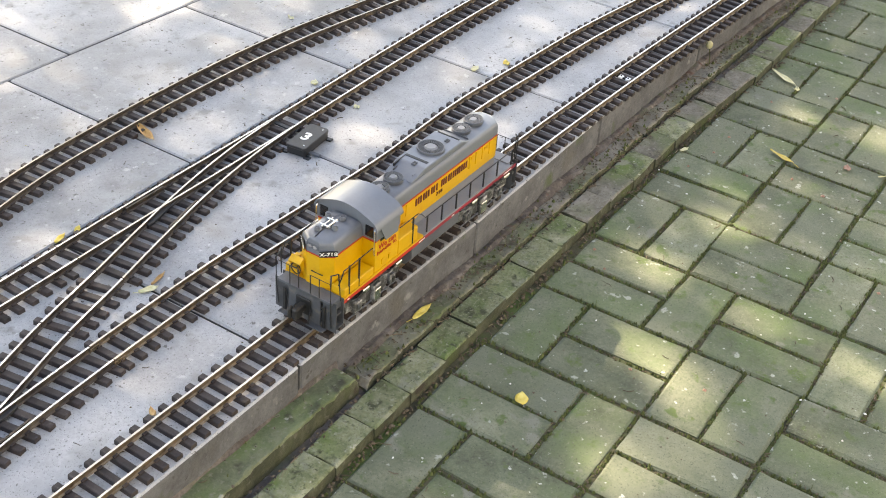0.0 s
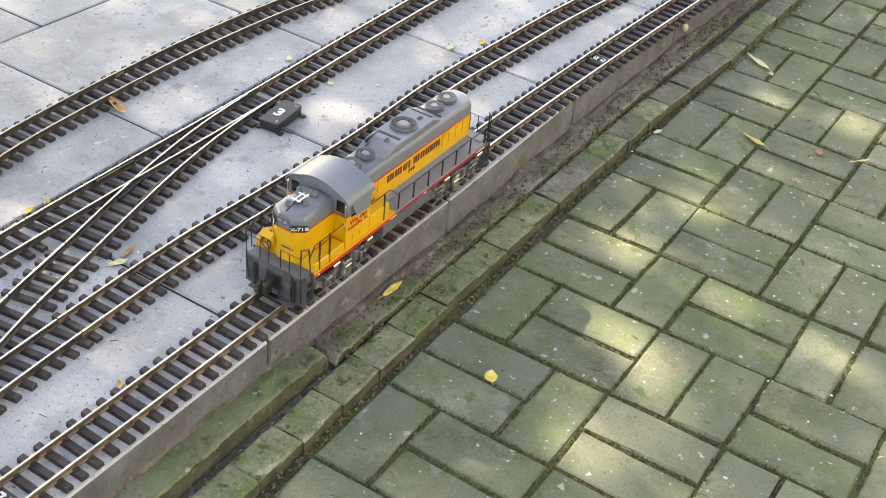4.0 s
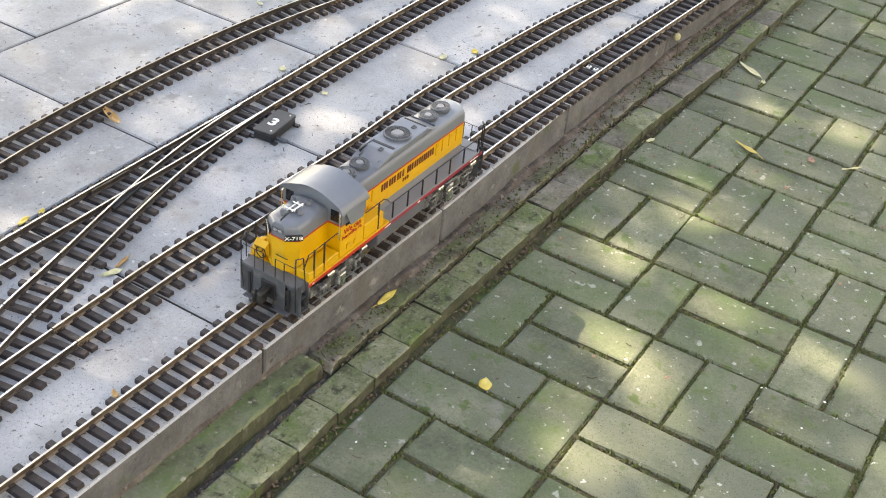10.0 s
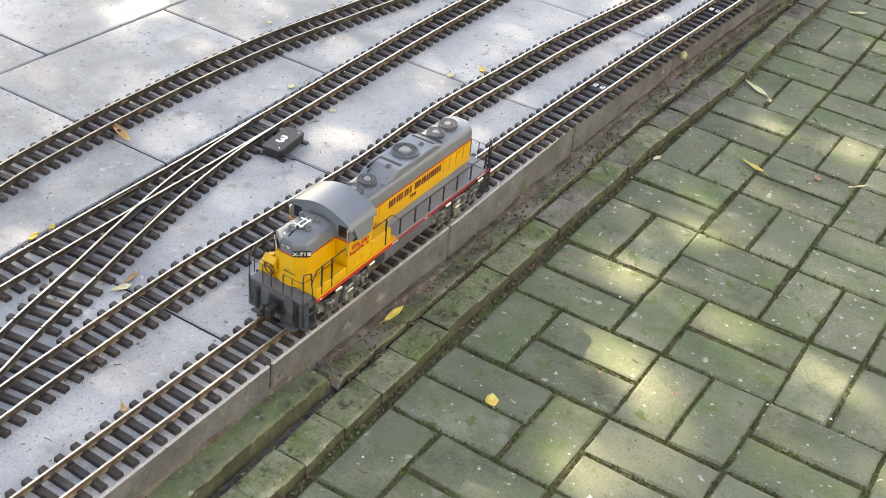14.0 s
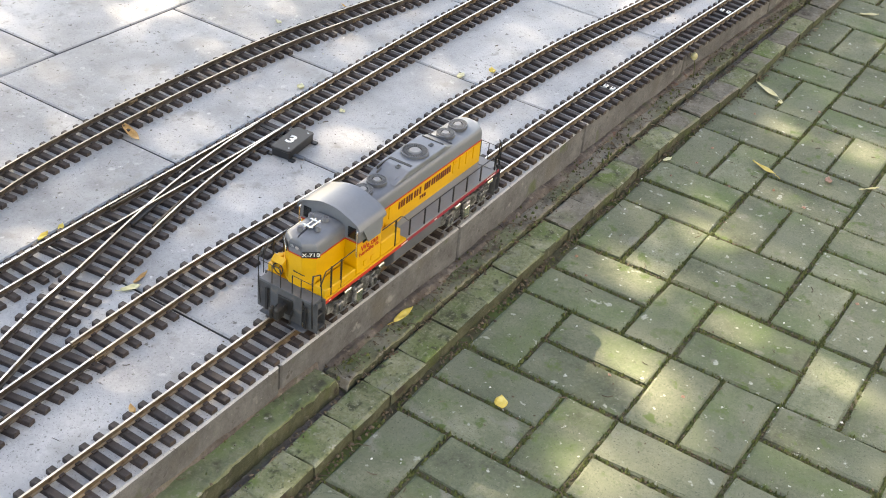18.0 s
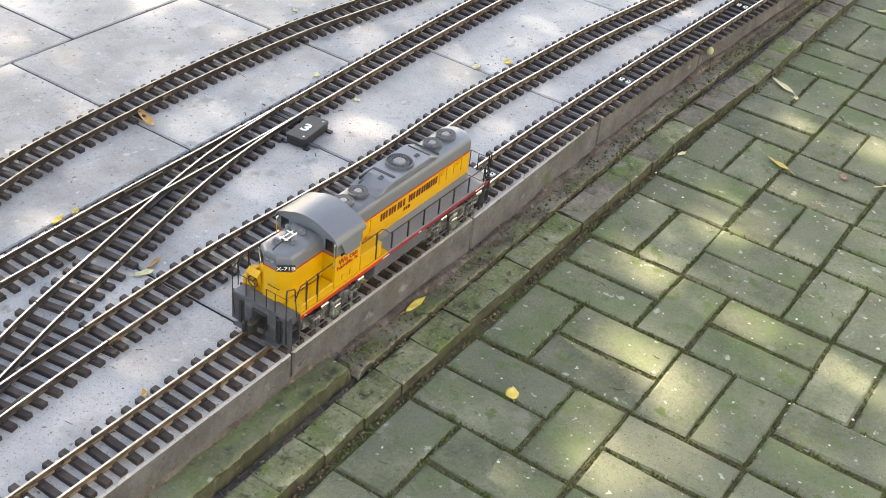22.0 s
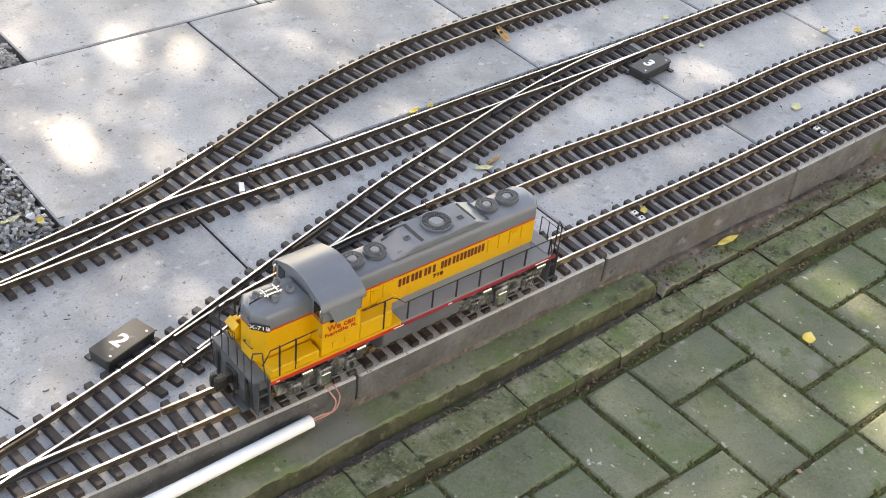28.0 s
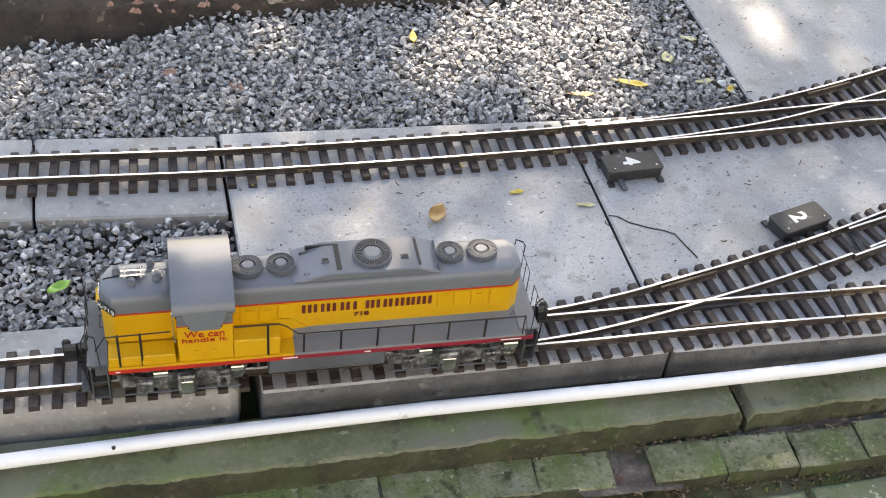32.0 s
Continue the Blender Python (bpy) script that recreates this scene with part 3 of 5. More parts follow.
def switch_box(x, y, turn, digit, label):
    """A flat black point motor with a lid, feet, two screws and a painted digit."""
    t = tagged(new("point_motor"), label, "switch motor", "point motors")
    t.matrix_basis = pose(x, y, 0, 0, 0, turn)
    bm = box(bmesh.new(), -.043, .043, -.0195, .0195, .0012, .017, .0015)
    part("housing", bm, BOX, t)
    bm = prism(bmesh.new(), [(-.045, -.018), (-.041, -.0215), (.041, -.0215), (.045, -.018), (.045, .018), (.041, .0215), (-.041, .0215), (-.045, .018)], .0166, .0222, .0012, 1, axis=2)
    part("lid", bm, BOX, t)
    for sx in (-.040, .040):
        for sy in (-1, 1):
            part("mounting_foot", box(bmesh.new(), sx - .005, sx + .005, sy * .024 - .006, sy * .024 + .006, 0, .004, .0006), BOX, t)
    bm = box(bmesh.new(), .02, .028, .018, .042, .002, .0065, .0005)
    part("drive_arm", bm, DGREY, t)
    for sx in (-.034, .034):
        part("screw", cyl(bmesh.new(), (sx, .013, .0223), (0, 0, 1), .0018, .0008, 10), CHROME, t)
    lettering("digit", digit, .036, WHITE, t, pose(.004, -.001, .0224, 0, 0, 90), "white painted digit", .0012)
    return t


switch_box(-.742, .237, 15 + 180, "2", "black point motor box marked with a white 2")
switch_box(.502, .383, 6 + 180, "3", "black point motor box marked with a white 3")
switch_box(-.951, .390, 2 + 180, "4", "black point motor box marked with a white 4")


def contact_clip(x, f=TRACK1, label="white track contact clipped between the rails"):
    t = tagged(new("track_contact"), label, "contact clip", "contact clips")
    t.matrix_basis = pose(x, f(x), 0, 0, 0, math.degrees(heading(f, x)))
    for sy in (-1, 1):
        bm = box(bmesh.new(), -.006, .006, sy * .0085 - .0048, sy * .0085 + .0048, .0082, .0122, .0008)
        part("pad", bm, WHITE, t)
        part("bolt", cyl(bmesh.new(), (0, sy * .0085, .0128), (0, 0, 1), .0018, .002, 8), BLACK, t)
    part("bridge", box(bmesh.new(), -.002, .002, -.006, .006, .0086, .0108), BLACK, t)


for x in (-.454, .116, .618, 1.138, 1.703):
    contact_clip(x)
for (x, y, turn, l) in ((-.400, .470, 62, .026),):
    t = tagged(new("white_marker"), "small white plastic strip between the rails", "marker")
    t.matrix_basis = pose(x, y, 0, 0, 0, turn)
    part("strip", box(bmesh.new(), -l / 2, l / 2, -.0045, .0045, .0082, .0125, .0008), WHITE, t)


# ---- the model locomotive; its front points to -x ----
loco = tagged(new("model_locomotive"), "yellow and grey model diesel locomotive with red side stripe", "locomotive")


def P(name, bm, material, label="", parent=None, smooth=False):
    return part(name, bm, material, parent or loco, label, smooth)


def chamfered(x0, x1, w, front, back):
    """Plan outline of a hood with cut corners."""
    return [(x0 + front, -w), (x1 - back, -w), (x1, -w + back), (x1, w - back), (x1 - back, w), (x0 + front, w), (x0, w - front * 1.2), (x0, -w + front * 1.2)]


def hood(x0, x1, front, back, split):
    w = .033
    lo = bmesh.new()
    prism(lo, chamfered(x0, x1, w - .0006, front, back), .071, .0855, .0006, 1, axis=2)
    P("hood_base", lo, LGREY if split else YELLOW)
    P("hood_side", prism(bmesh.new(), chamfered(x0, x1, w, front, back), .085, .1432, .0008, 1, axis=2), YELLOW, "yellow hood side")
    P("hood_stripe", prism(bmesh.new(), chamfered(x0 - .0003, x1 + .0003, w + .0003, front, back), .1430, .1456, 0, 1, axis=2), RED, "thin red line")
    bm = bmesh.new()
    rings = []
    for z, k in ((.1454, 0), (.164, .0003), (.172, .0012), (.1765, .0032), (.1800, .0062), (.1828, .0102), (.1850, .0155), (.1866, .0225)):
        q = (w - k) / w
        out = chamfered(x0 + k * .34, x1 - k * .34, w - k, front * (.4 + .6 * q), back * (.4 + .6 * q))
        rings.append([bm.verts.new((a, b, z)) for a, b in out])
    for a, b in zip(rings, rings[1:]):
        for i in range(8):
            bm.faces.new((a[i], a[(i + 1) % 8], b[(i + 1) % 8], b[i]))
    bm.faces.new(rings[-1])
    bm.faces.new(rings[0][::-1])
    P("hood_roof", bm, GREY, "grey rounded roof", smooth=True)


hood(-.104, .2555, .001, .013, True)
hood(-.2715, -.180, .0165, .001, False)
# front part of the long hood is yellow down to the deck
P("hood_panel", box(bmesh.new(), -.104, -.030, -.0338, .0338, .0715, .0860, .0005), YELLOW)
for s in (-1, 1):
    bm = bmesh.new()
    prism(bm, [(-.058, .0720), (-.030, .0720), (-.030, .0850), (-.012, .0860), (-.034, .106), (-.058, .106)], s * .0336 - .0006, s * .0336 + .0006, 0, 1, axis=1)
    P("side_panel", bm, YELLOW)
# louvred doors on the hood side
for s in (-1, 1):
    for i, x in enumerate((-.092, -.070, -.048, .154, .176, .198, .220)):
        P("access_door", box(bmesh.new(), x, x + .0195, s * .0334 - .0008, s * .0334 + .0008, .1015, .1405, .0004), YELLOW)
    for x in (-.088, -.066, .158, .202):
        for k in range(3):
            P("louvre", box(bmesh.new(), x, x + .011, s * .0344 - .0005, s * .0344 + .0005, .126 + k * .0038, .1282 + k * .0038), YELLOW)

# deck, sill and stripes
P("deck", prism(bmesh.new(), [(-.268, -.0520), (-.030, -.0520), (-.030, .0520), (-.268, .0520)], .0655, .0722, .0006, 1, axis=2), YELLOW, "yellow walkway")
P("deck", prism(bmesh.new(), [(-.030, -.0520), (.268, -.0520), (.268, -.0465), (.305, -.0465), (.305, .0465), (.268, .0465), (.268, .0520), (-.030, .0520)], .0655, .0722, .0006, 1, axis=2), LGREY, "grey walkway")
P("front_deck_plate", box(bmesh.new(), -.3055, -.2682, -.0485, .0485, .0655, .0735, .0004), DGREY)
P("rear_deck_plate", box(bmesh.new(), .2560, .3055, -.0470, .0470, .0715, .0735, .0004), LGREY)
P("underframe", box(bmesh.new(), -.292, .292, -.0490, .0490, .0520, .0660, .0008), DGREY)
for s in (-1, 1):
    P("sill", box(bmesh.new(), -.268, -.031, s * .0524 - .0008, s * .0524 + .0008, .0625, .0722, .0003), YELLOW)
    P("sill", box(bmesh.new(), -.030, .268, s * .0524 - .0008, s * .0524 + .0008, .0625, .0722, .0003), LGREY)
    P("sill_stripe", box(bmesh.new(), -.268, -.031, s * .0526 - .0010, s * .0526 + .0010, .0565, .0630, .0003), RED, "red stripe along the sill")
    P("sill_stripe", box(bmesh.new(), -.030, .290, s * .0526 - .0010, s * .0526 + .0010, .0565, .0630, .0003), CRIMSON, "crimson stripe along the sill")
    for x, l in ((-.045, .018), (.058, .008), (.232, .026), (-.258, .006)):
        P("small_lettering", box(bmesh.new(), x, x + l, s * .0537 - .0002, s * .0537 + .0002, .0588, .0606), WHITE)
    # side panels seen below the hood: battery box and step beside the cab
    P("battery_box", box(bmesh.new(), -.266, -.186, s * .043 - .0085, s * .043 + .0085, .0720, .0850, .0010), YELLOW)
    P("battery_box", box(bmesh.new(), -.1025, -.0480, s * .043 - .0080, s * .043 + .0080, .0720, .0960, .0010), YELLOW)
    P("hinge_plate", box(bmesh.new(), -.225, -.216, s * .0524 - .0012, s * .0524 + .0012, .0740, .0800), YELLOW)
    for x in (-.160, -.136):
        P("hinge_plate", box(bmesh.new(), x, x + .009, s * .0512 - .0008, s * .0512 + .0008, .0790, .0870, .0003), YELLOW)

# cab
P("cab_body", box(bmesh.new(), -.1815, -.1030, -.0505, .0505, .0715, .1430, .0010), YELLOW, "yellow cab wall")
P("cab_stripe", box(bmesh.new(), -.1818, -.1027, -.0508, .0508, .1428, .1455), RED, "thin red line")
P("cab_upper", prism(bmesh.new(), [(-.0520, .1454), (.0520, .1454), (.0525, .1600), (.0515, .1690), (.0470, .1770), (.0380, .1862), (.0260, .1948), (.0105, .2008), (-.0105, .2008), (-.0260, .1948), (-.0380, .1862), (-.0470, .1770), (-.0515, .1690), (-.0525, .1600)], -.1810, -.1035), GREY, "grey upper cab wall")
outer = [(-.0560, .158), (-.0558, .162), (-.0550, .1665), (-.0535, .1715), (-.0512, .1770), (-.0480, .1830), (-.0440, .1888), (-.0392, .1943), (-.0335, .1994), (-.0270, .2040), (-.0195, .2080), (-.0105, .2110), (0, .2122)]
outer = [(y, .158 + (z - .158) * .86) for y, z in outer]
outer = outer + [(-y, z) for y, z in outer[-2::-1]]
inner = [(y * .965, z - .0022) for y, z in outer]
bm = bmesh.new()
prism(bm, outer + inner[::-1], -.1865, -.0975)
P("cab_roof", bm, GREY, "arched grey cab roof", smooth=True)
for s in (-1, 1):
    bm = bmesh.new()
    q = [(-.1740, .160), (-.1100, .160), (-.1220, .1435), (-.1620, .1435)]
    a = [bm.verts.new((x, s * (.0560 + (.160 - z) * .22), z)) for x, z in q]
    b = [bm.verts.new((x, s * (.0540 + (.160 - z) * .22), z)) for x, z in q]
    bm.faces.new(a)
    bm.faces.new(b[::-1])
    for i in range(4):
        bm.faces.new((a[i], b[i], b[(i + 1) % 4], a[(i + 1) % 4]))
    P("sunshade", bm, GREY, "sloping grey sunshade over the side window")
    P("side_window", box(bmesh.new(), -.166, -.118, s * .0506 - .0006, s * .0506 + .0006, .1375, .1585), GLASS, "dark side window")
    P("window_frame", box(bmesh.new(), -.1435, -.1405, s * .0513 - .0006, s * .0513 + .0006, .1375, .1585), DGREY)
    for x, d in ((-.1816, -1), (-.1030, 1)):
        P("cab_window", box(bmesh.new(), x - .0008, x + .0008, s * .0420 - .0050, s * .0420 + .0050, .1480, .1620), GLASS, "dark end window")
    P("grab_iron", tube(bmesh.new(), [(-.1835, s * .0505, .118), (-.1865, s * .0510, .122), (-.1865, s * .0510, .158), (-.1835, s * .0505, .162)], .0011, 6), CHROME)
    lettering("slogan", "We can\nhandle it.", .0182, REDLET, loco, pose(-.143, s * .0511, .1130, 90, 0, 0 if s < 0 else 180), "red slogan lettering", .0001)
    # company name as plain bars of its letters' size
    x = -.0190
    order = (.0125, .0140, .0052, .0150, .0140, 0, .0115, .0140, .0130, .0052, .0115, .0052, .0125)
    for w in order:
        if w == 0:
            x += .0085
            continue
        x0 = x if s < 0 else -x - w + .124
        for a in (0, w - .0050) if w > .006 else (0,):
            P("name_bar", box(bmesh.new(), x0 + a, x0 + a + .0044, s * .0336 - .0003, s * .0336 + .0003, .1145, .1305), LETTER, "dark red letter-sized bar")
        x += w + .0022
    lettering("fleet_number", "718", .0135, LETTER, loco, pose(.056, s * .0339, .1010, 90, 0, 0 if s < 0 else 180), "small dark digits", .0003)
    # number board on the cut corner of the nose, as bars
    nb = P("number_board", box(bmesh.new(), -.0160, .0160, -.0008, .0008, -.0078, .0078, .0004), BLACK, "black number board with white digits")
    nb.matrix_basis = pose(-.2640, s * .0255, .1530, 0, 0, s * 40 + (0 if s < 0 else 180) + (-90 if s < 0 else 90) * 0)
    lettering("board_number", "X-718", .0125, WHITE, nb, pose(0, -.0010, 0, 90, 0, 0), "white digits", .0002)

# roof fans, brake blister, vents
def fan(x, y, z, r, hub):
    f = P("roof_fan", cyl(bmesh.new(), (0, 0, .0012), (0, 0, 1), r * .97, .0024, 28), BLACK, "round roof fan with radial grille")
    f.matrix_basis = pose(x, y, z)
    bm = bmesh.new()
    n = 36
    for i in range(n):
        a = 2 * math.pi * i / n
        c, s = math.cos(a), math.sin(a)
        w = .0007
        vs = [(hub * c - w * s, hub * s + w * c), (hub * c + w * s, hub * s - w * c), (r * c + w * 1.3 * s, r * s - w * 1.3 * c), (r * c - w * 1.3 * s, r * s + w * 1.3 * c)]
        prism(bm, vs, .0022, .0052, 0, 1, axis=2)
    part("grille", bm, FANGREY, f)
    bm = bmesh.new()
    prev = None
    for ring_r, ring_z in ((r * 1.03, 0), (r * 1.03, .0050), (r * .96, .0056), (r * .90, .0040)):
        cur = [bm.verts.new((ring_r * math.cos(2 * math.pi * k / 28), ring_r * math.sin(2 * math.pi * k / 28), ring_z)) for k in range(28)]
        if prev:
            for k in range(28):
                bm.faces.new((prev[k], prev[(k + 1) % 28], cur[(k + 1) % 28], cur[k]))
        prev = cur
    part("rim", bm, DGREY, f)
    bm = cyl(bmesh.new(), (0, 0, .0045), (0, 0, 1), hub, .0040, 24, hub * .7)
    part("hub_cap", bm, LGREY, f, "grey hub cap")


for x, r, h in ((-.081, .0172, .0088), (-.042, .0172, .0088), (.172, .0172, .0088), (.2115, .0172, .0088)):
    fan(x, 0, .1872, r, h)
bm = bmesh.new()
prism(bm, [(-.030, .184), (.012, .1950), (.128, .1950), (.158, .184)], -.0295, .0295, .0016, 1, axis=1)
P("brake_blister", bm, GREY, "raised grey brake housing")
fan(.0715, 0, .1948, .0245, .0130)
for x, l in ((.025, .006), (.128, .0030)):
    P("roof_slot", box(bmesh.new(), x, x + l, -.0230, .0230, .1945, .1958), BLACK)
P("roof_slot", box(bmesh.new(), -.010, .028, .0212, .0238, .1885, .1955), BLACK)
for x, y in ((.012, -.006), (.112, -.008)):
    v = P("exhaust_stack", box(bmesh.new(), x - .005, x + .005, y - .0035, y + .0035, .1925, .1978, .0006), DGREY)
    part("stack_opening", box(bmesh.new(), x - .0032, x + .0032, y - .002, y + .002, .1975, .1984), BLACK, v)
for x in (-.015, .152):
    P("lifting_eye", tube(bmesh.new(), [(x, -.021, .185), (x, -.021, .191), (x + .006, -.021, .191), (x + .006, -.021, .185)], .0007, 5), GREY)
P("roof_seam", box(bmesh.new(), .155, .1562, -.026, .026, .1850, .1886), DGREY)
P("bell_bracket", box(bmesh.new(), -.018, .004, .016, .0185, .1870, .1905, .0004), SILVER)
# vents and horns on the short hood
for x, y, r in ((-.2010, -.0060, .0056), (-.2300, -.0130, .0050), (-.2480, .0080, .0050), (-.2080, .0180, .0050)):
    v = P("roof_vent", cyl(bmesh.new(), (x, y, .1905), (0, 0, 1), r, .0060, 16, r * .86), GREY)
    part("vent_cap", cyl(bmesh.new(), (x, y, .1942), (0, 0, 1), r * .62, .0018, 14), DGREY, v)
h = P("air_horn", tube(bmesh.new(), [(-.243, .004, .1925), (-.213, .004, .1925)], .0013, 6), CHROME, "bright metal horn cluster")
for pts in ([(-.243, -.006, .1945), (-.215, -.006, .1945)], [(-.238, -.010, .1935), (-.238, .010, .1935)], [(-.219, -.010, .1935), (-.219, .010, .1935)]):
    part("horn_trumpet", tube(bmesh.new(), pts, .0014, 6), CHROME, h)
P("horn_base", box(bmesh.new(), -.236, -.220, -.004, .008, .1870, .1925, .0006), DGREY)
# nose: headlight, hand rail, brake box
P("headlight", cyl(bmesh.new(), (-.2725, -.0045, .1640), (1, 0, 0), .0042, .003, 16), CHROME, "bright headlight")
P("headlight", cyl(bmesh.new(), (-.2725, .0055, .1640), (1, 0, 0), .0042, .003, 16), CHROME, "bright headlight")
P("headlight_plate", box(bmesh.new(), -.2722, -.2712, -.012, .013, .157, .171, .0004), DGREY)
P("headlight", cyl(bmesh.new(), (.2562, 0, .1640), (1, 0, 0), .0042, .003, 16), CHROME, "bright headlight")
bk = P("brake_bracket", prism(bmesh.new(), [(-.2850, .1040), (-.2700, .1170), (-.2700, .1130), (-.2825, .1015)], .0200, .0400, .0006, 1, axis=1), YELLOW, "sloping yellow bracket beside the nose")
for y in (.0200, .0395):
    part("bracket_cheek", prism(bmesh.new(), [(-.2850, .1040), (-.2700, .1170), (-.2700, .0860), (-.2740, .0860), (-.2790, .0950)], y - .0006, y + .0006, 0, 1, axis=1), YELLOW, bk)
part("bracket_hood", box(bmesh.new(), -.2720, -.2560, .0330, .0400, .0860, .1120, .0010), YELLOW, bk)
bm = bmesh.new()
ring = [(-.2800, .0295 + .0085 * math.cos(k * math.pi / 8), .0910 + .0085 * math.sin(k * math.pi / 8)) for k in range(17)]
tube(bm, ring, .0010, 6)
for k in range(3):
    a = k * 2.1
    tube(bm, [(-.2780, .0295, .0910), (-.2800, .0295 + .008 * math.cos(a), .0910 + .008 * math.sin(a))], .0007, 5)
P("brake_wheel", bm, BLACK)
P("nose_rail", tube(bmesh.new(), [(-.2725, -.020, .096), (-.2780, -.020, .0985), (-.2780, .000, .0985), (-.2725, .000, .096)], .0010, 6), BLACK)

# ends: pilot plates, steps, rails, couplers
for e in (-1, 1):
    end = P("pilot", box(bmesh.new(), min(e * .3055, e * .2995), max(e * .3055, e * .2995), -.0330, .0330, .0235, .0730, .0012), PILOT, "dark grey pilot plate")
    for s in (-1, 1):
        bm = bmesh.new()
        x0, x1 = sorted((e * .2990, e * .2700))
        for k, z in enumerate((.0280, .0440, .0600)):
            box(bm, x0, x1, s * .0475 - .0065 + s * (-.004 * k), s * .0475 + .0065 + s * (-.004 * k), z, z + .0022)
        part("step_treads", bm, PILOT, end)
        for x in (x0, x1):
            part("step_side", box(bmesh.new(), x - .0009, x + .0009, s * .0445 - .0095, s * .0445 + .0095, .0215, .0730), PILOT, end)
        bm = tube(bmesh.new(), [(e * .3040, s * .0470, .0300), (e * .3080, s * .0480, .0600), (e * .3085, s * .0480, .1180), (e * .3020, s * .0460, .1290), (e * .2850, s * .0500, .1290), (e * .2800, s * .0520, .0720)], .0011, 6)
        part("corner_rail", bm, BLACK, end)
        for y in (.0120, .0300):
            part("end_post", tube(bmesh.new(), [(e * .3040, s * y, .0700), (e * .3040, s * y, .1080)], .0011, 6), BLACK, end)
        part("end_rail", tube(bmesh.new(), [(e * .3040, s * .0120, .1080), (e * .3040, s * .0470, .1080)], .0010, 6), BLACK, end)
        part("air_hose", tube(bmesh.new(), [(e * .3060, s * .0150, .0420), (e * .3120, s * .0160, .0400), (e * .3150, s * .0160, .0320), (e * .3140, s * .0150, .0260)], .0017, 6), BLACK, end)
        part("footboard", box(bmesh.new(), min(e * .3180, e * .3050), max(e * .3180, e * .3050), s * .0270 - .0150, s * .0270 + .0150, .0235, .0258, .0005), PILOT, end)
        part("footboard_hanger", box(bmesh.new(), min(e * .3075, e * .3050), max(e * .3075, e * .3050), s * .0380 - .0020, s * .0380 + .0020, .0235, .0560, .0004), BLACK, end)
    bm = bmesh.new()
    box(bm, min(e * .3040, e * .3230), max(e * .3040, e * .3230), -.0055, .0055, .0400, .0500, .0010)
    box(bm, min(e * .3200, e * .3400), max(e * .3200, e * .3400), -.0090, .0020, .0370, .0530, .0025)
    box(bm, min(e * .3300, e * .3420), max(e * .3300, e * .3420), .0020, .0100, .0370, .0530, .0025)
    P("coupler", bm, BLACK, "black knuckle coupler")
    P("drawbar_plate", box(bmesh.new(), min(e * .3055, e * .3090), max(e * .3055, e * .3090), -.0150, .0150, .0340, .0560, .0010), BLACK)

# handrails
for s in (-1, 1):
    posts = [(-.286, .128), (-.251, .131), (-.225, .131), (-.063, .128)]
    for x, z in posts[1:]:
        P("stanchion", tube(bmesh.new(), [(x, s * .0512, .0725), (x, s * .0512, z)], .0015, 6), BLACK)
    P("handrail", tube(bmesh.new(), [(-.286, s * .0505, .0980), (-.278, s * .0510, .1130), (-.268, s * .0512, .1290), (-.190, s * .0512, .1310)], .0010, 6), BLACK)
    P("handrail", tube(bmesh.new(), [(-.100, s * .0512, .1290), (-.050, s * .0512, .1290), (-.040, s * .0512, .1220), (-.026, s * .0512, .1010), (.214, s * .0512, .0985), (.262, s * .0512, .0985), (.272, s * .0512, .0750)], .0010, 6), BLACK)
    for i in range(7):
        x = -.019 + i * .0465
        P("stanchion", tube(bmesh.new(), [(x, s * .0512, .0640), (x, s * .0512, .0990)], .0014, 6), BLACK)

